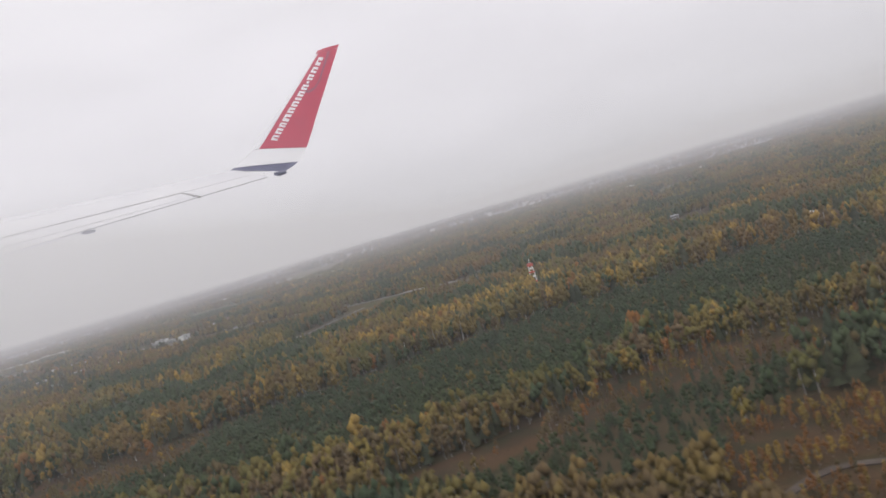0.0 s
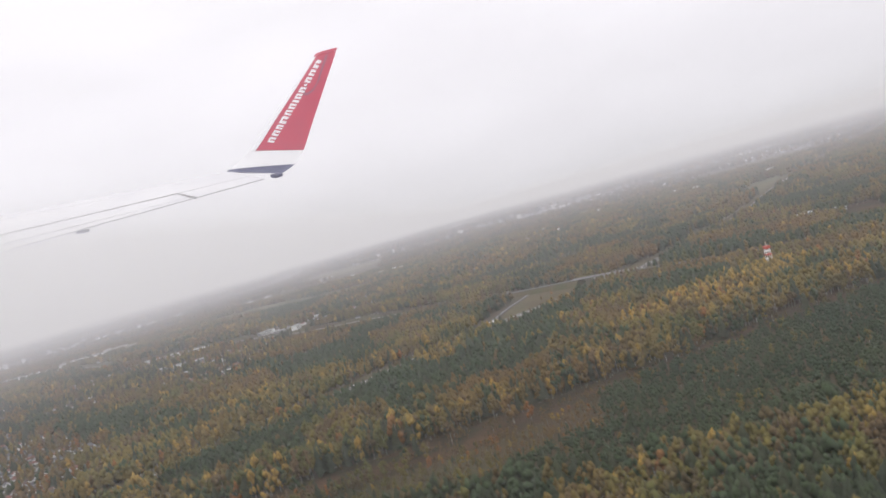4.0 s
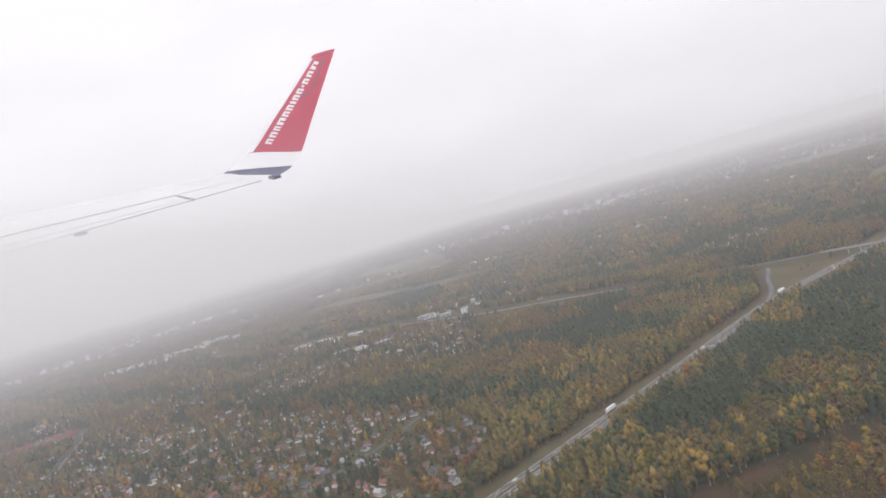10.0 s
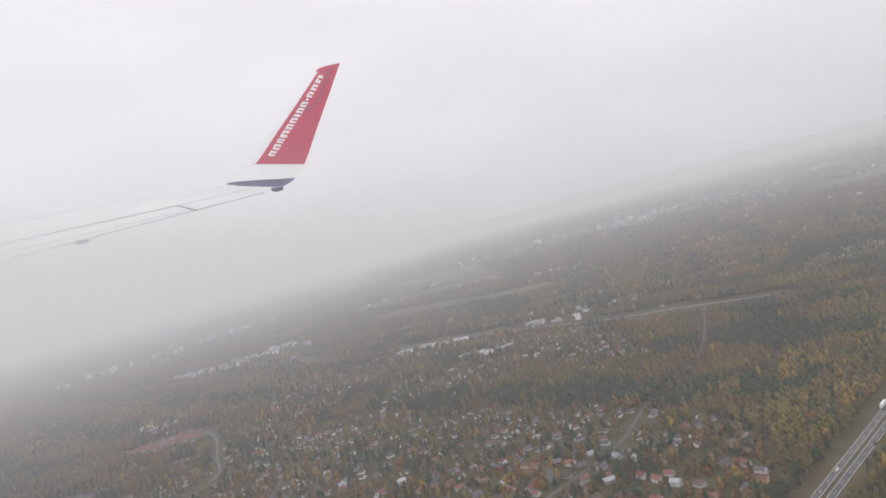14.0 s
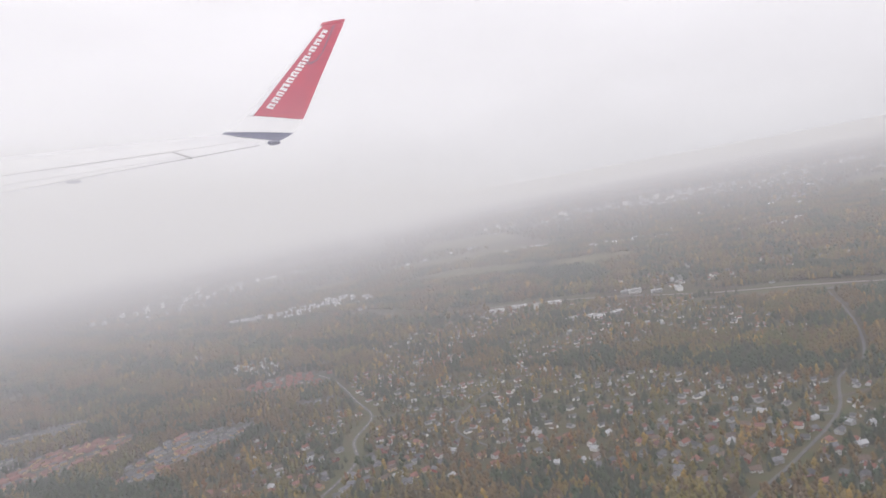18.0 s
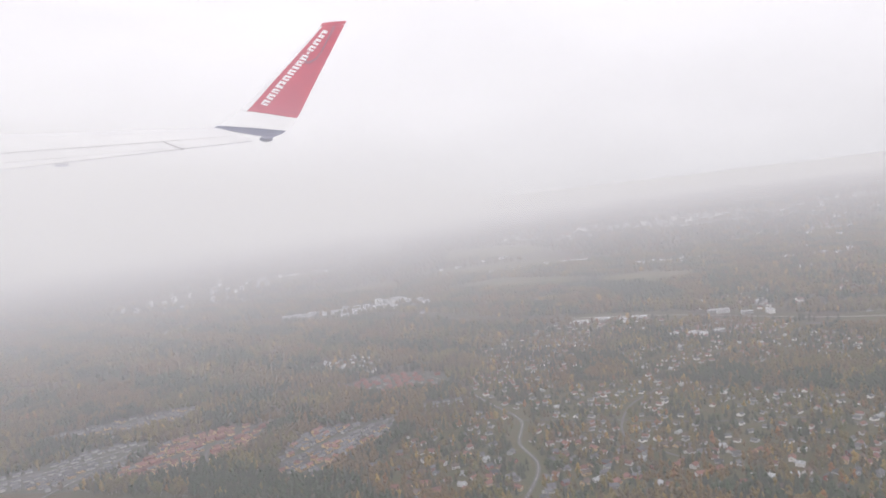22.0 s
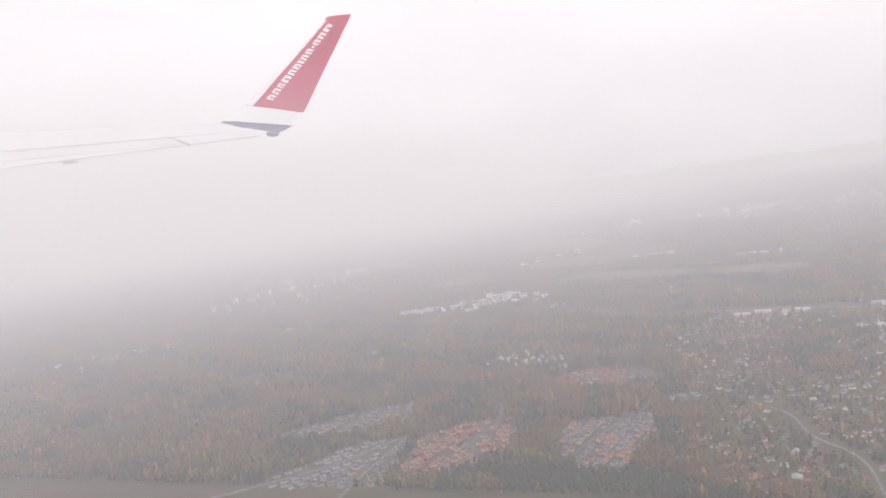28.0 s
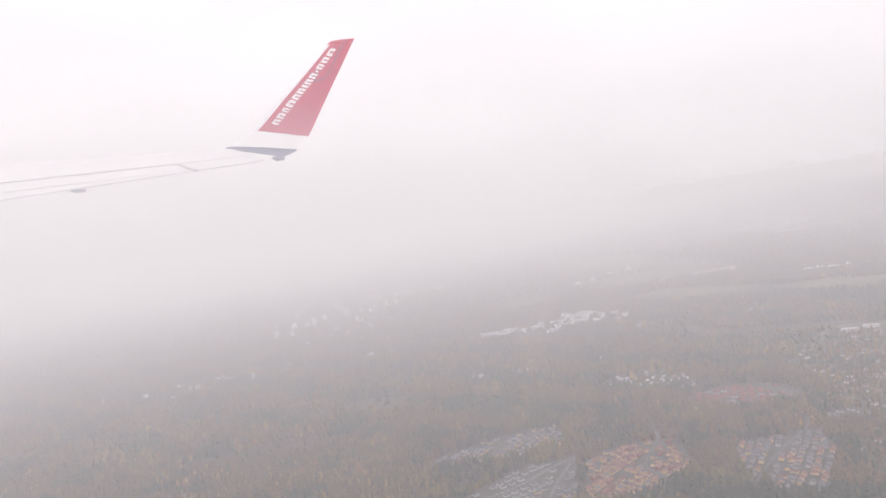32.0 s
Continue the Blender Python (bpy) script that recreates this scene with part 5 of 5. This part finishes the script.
# winglet: front and rear edge as slopes in the camera's view, from its foot to its top
FRONT = [(-0.3141, 0.1259, 13.60), (-0.3076, 0.1295, 13.62), (-0.2777, 0.1554, 13.66), (-0.2437, 0.2008, 13.74), (-0.2097, 0.2461, 13.84), (-0.1765, 0.2923, 13.90)]
REAR = [(-0.2299, 0.1218, 13.00), (-0.2105, 0.1344, 13.05), (-0.1975, 0.1542, 13.09), (-0.1797, 0.2032, 13.15), (-0.1619, 0.2514, 13.22), (-0.1441, 0.3000, 13.30)]
FACE = Vector((0.25, 0.0, 1.0)).normalized()


def along(edge_rows, v):
    x = min(max(v, 0), 1) * (len(edge_rows) - 1)
    i = min(int(x), len(edge_rows) - 2)
    pts = [seen_in_view(*edge_rows[min(max(k, 0), len(edge_rows) - 1)]) for k in (i - 1, i, i + 1, i + 2)]
    u, (a, b, c, d) = x - i, pts
    return 0.5 * (2 * b + (c - a) * u + (2 * a - 5 * b + 4 * c - d) * u * u + (3 * b - a - 3 * c + d) * u ** 3)


def on_winglet(v, c, side=1.0, lift=0.0):
    f, r = along(FRONT, v), along(REAR, v)
    half = 0.05 * (f - r).length * math.sin(math.pi * min(1, max(0, c)) ** 0.65)
    return (f.lerp(r, c) + FACE * (side * half + lift) - ROOT_AT) * SIZE


def winglet_piece(v0, v1, c0, c1, lift=0.0, nu=6, nv=10, lean=0.0):
    """A piece of the winglet between two heights and two chords, with both its faces."""
    bm = bmesh.new()
    grids = []
    for side in (1.0, -1.0):
        g = []
        for j in range(nv + 1):
            row = []
            for i in range(nu + 1):
                c = c0 + (c1 - c0) * i / nu
                v = v0 + (v1 - v0) * j / nv + lean * (c - 0.5)
                row.append(bm.verts.new(on_winglet(v, c, side, side * lift)))
            g.append(row)
        grids.append(g)
    for g in grids:
        for a, b in zip(g, g[1:]):
            for i in range(nu):
                bm.faces.new((a[i], a[i + 1], b[i + 1], b[i]))
    a, b = grids
    for j in range(nv):
        bm.faces.new((a[j][0], a[j + 1][0], b[j + 1][0], b[j][0]))
        bm.faces.new((a[j][nu], a[j + 1][nu], b[j + 1][nu], b[j][nu]))
    for i in range(nu):
        bm.faces.new((a[0][i], a[0][i + 1], b[0][i + 1], b[0][i]))
        bm.faces.new((a[nv][i], a[nv][i + 1], b[nv][i + 1], b[nv][i]))
    bmesh.ops.remove_doubles(bm, verts=bm.verts, dist=0.02)
    bmesh.ops.recalc_face_normals(bm, faces=bm.faces)
    return bm


winglet = part("winglet", winglet_piece(0.40, 0.965, 0.125, 1.0, nv=16), WING_RED, wing, "red winglet panel")
part("leading_edge", winglet_piece(0.40, 0.96, 0.0, 0.122), WING_WHITE, winglet, "white leading edge")
part("tip_cap", winglet_piece(0.968, 1.0, -0.02, 1.0, nv=3), WING_RED, winglet, "red tip cap")
part("band", winglet_piece(0.203, 0.397, 0.0, 1.0, nv=6), WING_WHITE, winglet, "white band at the winglet's foot")
part("fairing", winglet_piece(0.0, 0.2, 0.0, 1.0, nv=5), WING_NAVY, winglet, "navy blended fairing")
bm = bmesh.new()
foot = (seen_in_view(-0.2372, 0.1190, 12.95) - ROOT_AT) * SIZE
bmesh.ops.create_cube(bm, size=1.0)
bmesh.ops.transform(bm, matrix=Matrix.Translation(foot) @ turn @ Matrix.Diagonal((0.20 * SIZE, 0.16 * SIZE, 0.055 * SIZE, 1)), verts=bm.verts)
bmesh.ops.bevel(bm, geom=bm.edges[:], offset=0.016 * SIZE, segments=2, affect="EDGES")
part("light_housing", bm, WING_NAVY, winglet, "dark navigation light housing")
# the lettering along the front edge, as plain white strokes
v = 0.445
for size in (1.0, 1.0, 0.75, 1.35, 1.0, 1.0, 0.45, 1.0, 1.0, 0.4, 0.95, 1.0, 1.4):
    h = 0.0305 * size
    u = (v - 0.46) / 0.49
    mid, tall = 0.315 + 0.10 * u, (0.145 + 0.10 * u) * (1.0 if size > 0.41 else 0.45)
    if size > 0.5:
        for v0 in (v, v + h * 0.62):
            part("stroke", winglet_piece(v0, v0 + h * 0.38, mid - tall / 2, mid + tall / 2, 0.010, 2, 2, lean=-0.05), WING_WHITE, winglet)
        part("stroke", winglet_piece(v + h * 0.38, v + h * 0.62, mid - tall / 2, mid - tall * 0.2, 0.010, 2, 2, lean=-0.05), WING_WHITE, winglet)
    else:
        part("stroke", winglet_piece(v, v + h, mid - tall / 2, mid + tall / 2, 0.010, 2, 2, lean=-0.05), WING_WHITE, winglet)
    v += h + 0.0085
# the emblem: a thin hook that hangs from a dark blot
HOOK = [(0.955, 0.62), (0.92, 0.66), (0.86, 0.70), (0.80, 0.74), (0.755, 0.70), (0.735, 0.60), (0.735, 0.50), (0.765, 0.42), (0.80, 0.44)]
bm = bmesh.new()
rows = []
for i, (hv, hc) in enumerate(HOOK):
    w = (0.11, 0.10, 0.05, 0.05, 0.06, 0.07, 0.06, 0.05, 0.02)[i] / 2
    (va, ca), (vb, cb) = HOOK[max(i - 1, 0)], HOOK[min(i + 1, len(HOOK) - 1)]
    dv, dc = (vb - va) * 4.0, cb - ca
    n = math.hypot(dv, dc)
    rows.append([bm.verts.new(on_winglet(hv + o * w * dc / n * 0.28, hc - o * w * dv / n, 1.0, 0.007)) for o in (-1, 1)])
for r, q in zip(rows, rows[1:]):
    bm.faces.new((r[0], r[1], q[1], q[0]))
part("emblem", bm, WING_EMBLEM, winglet, "dark swirl emblem")
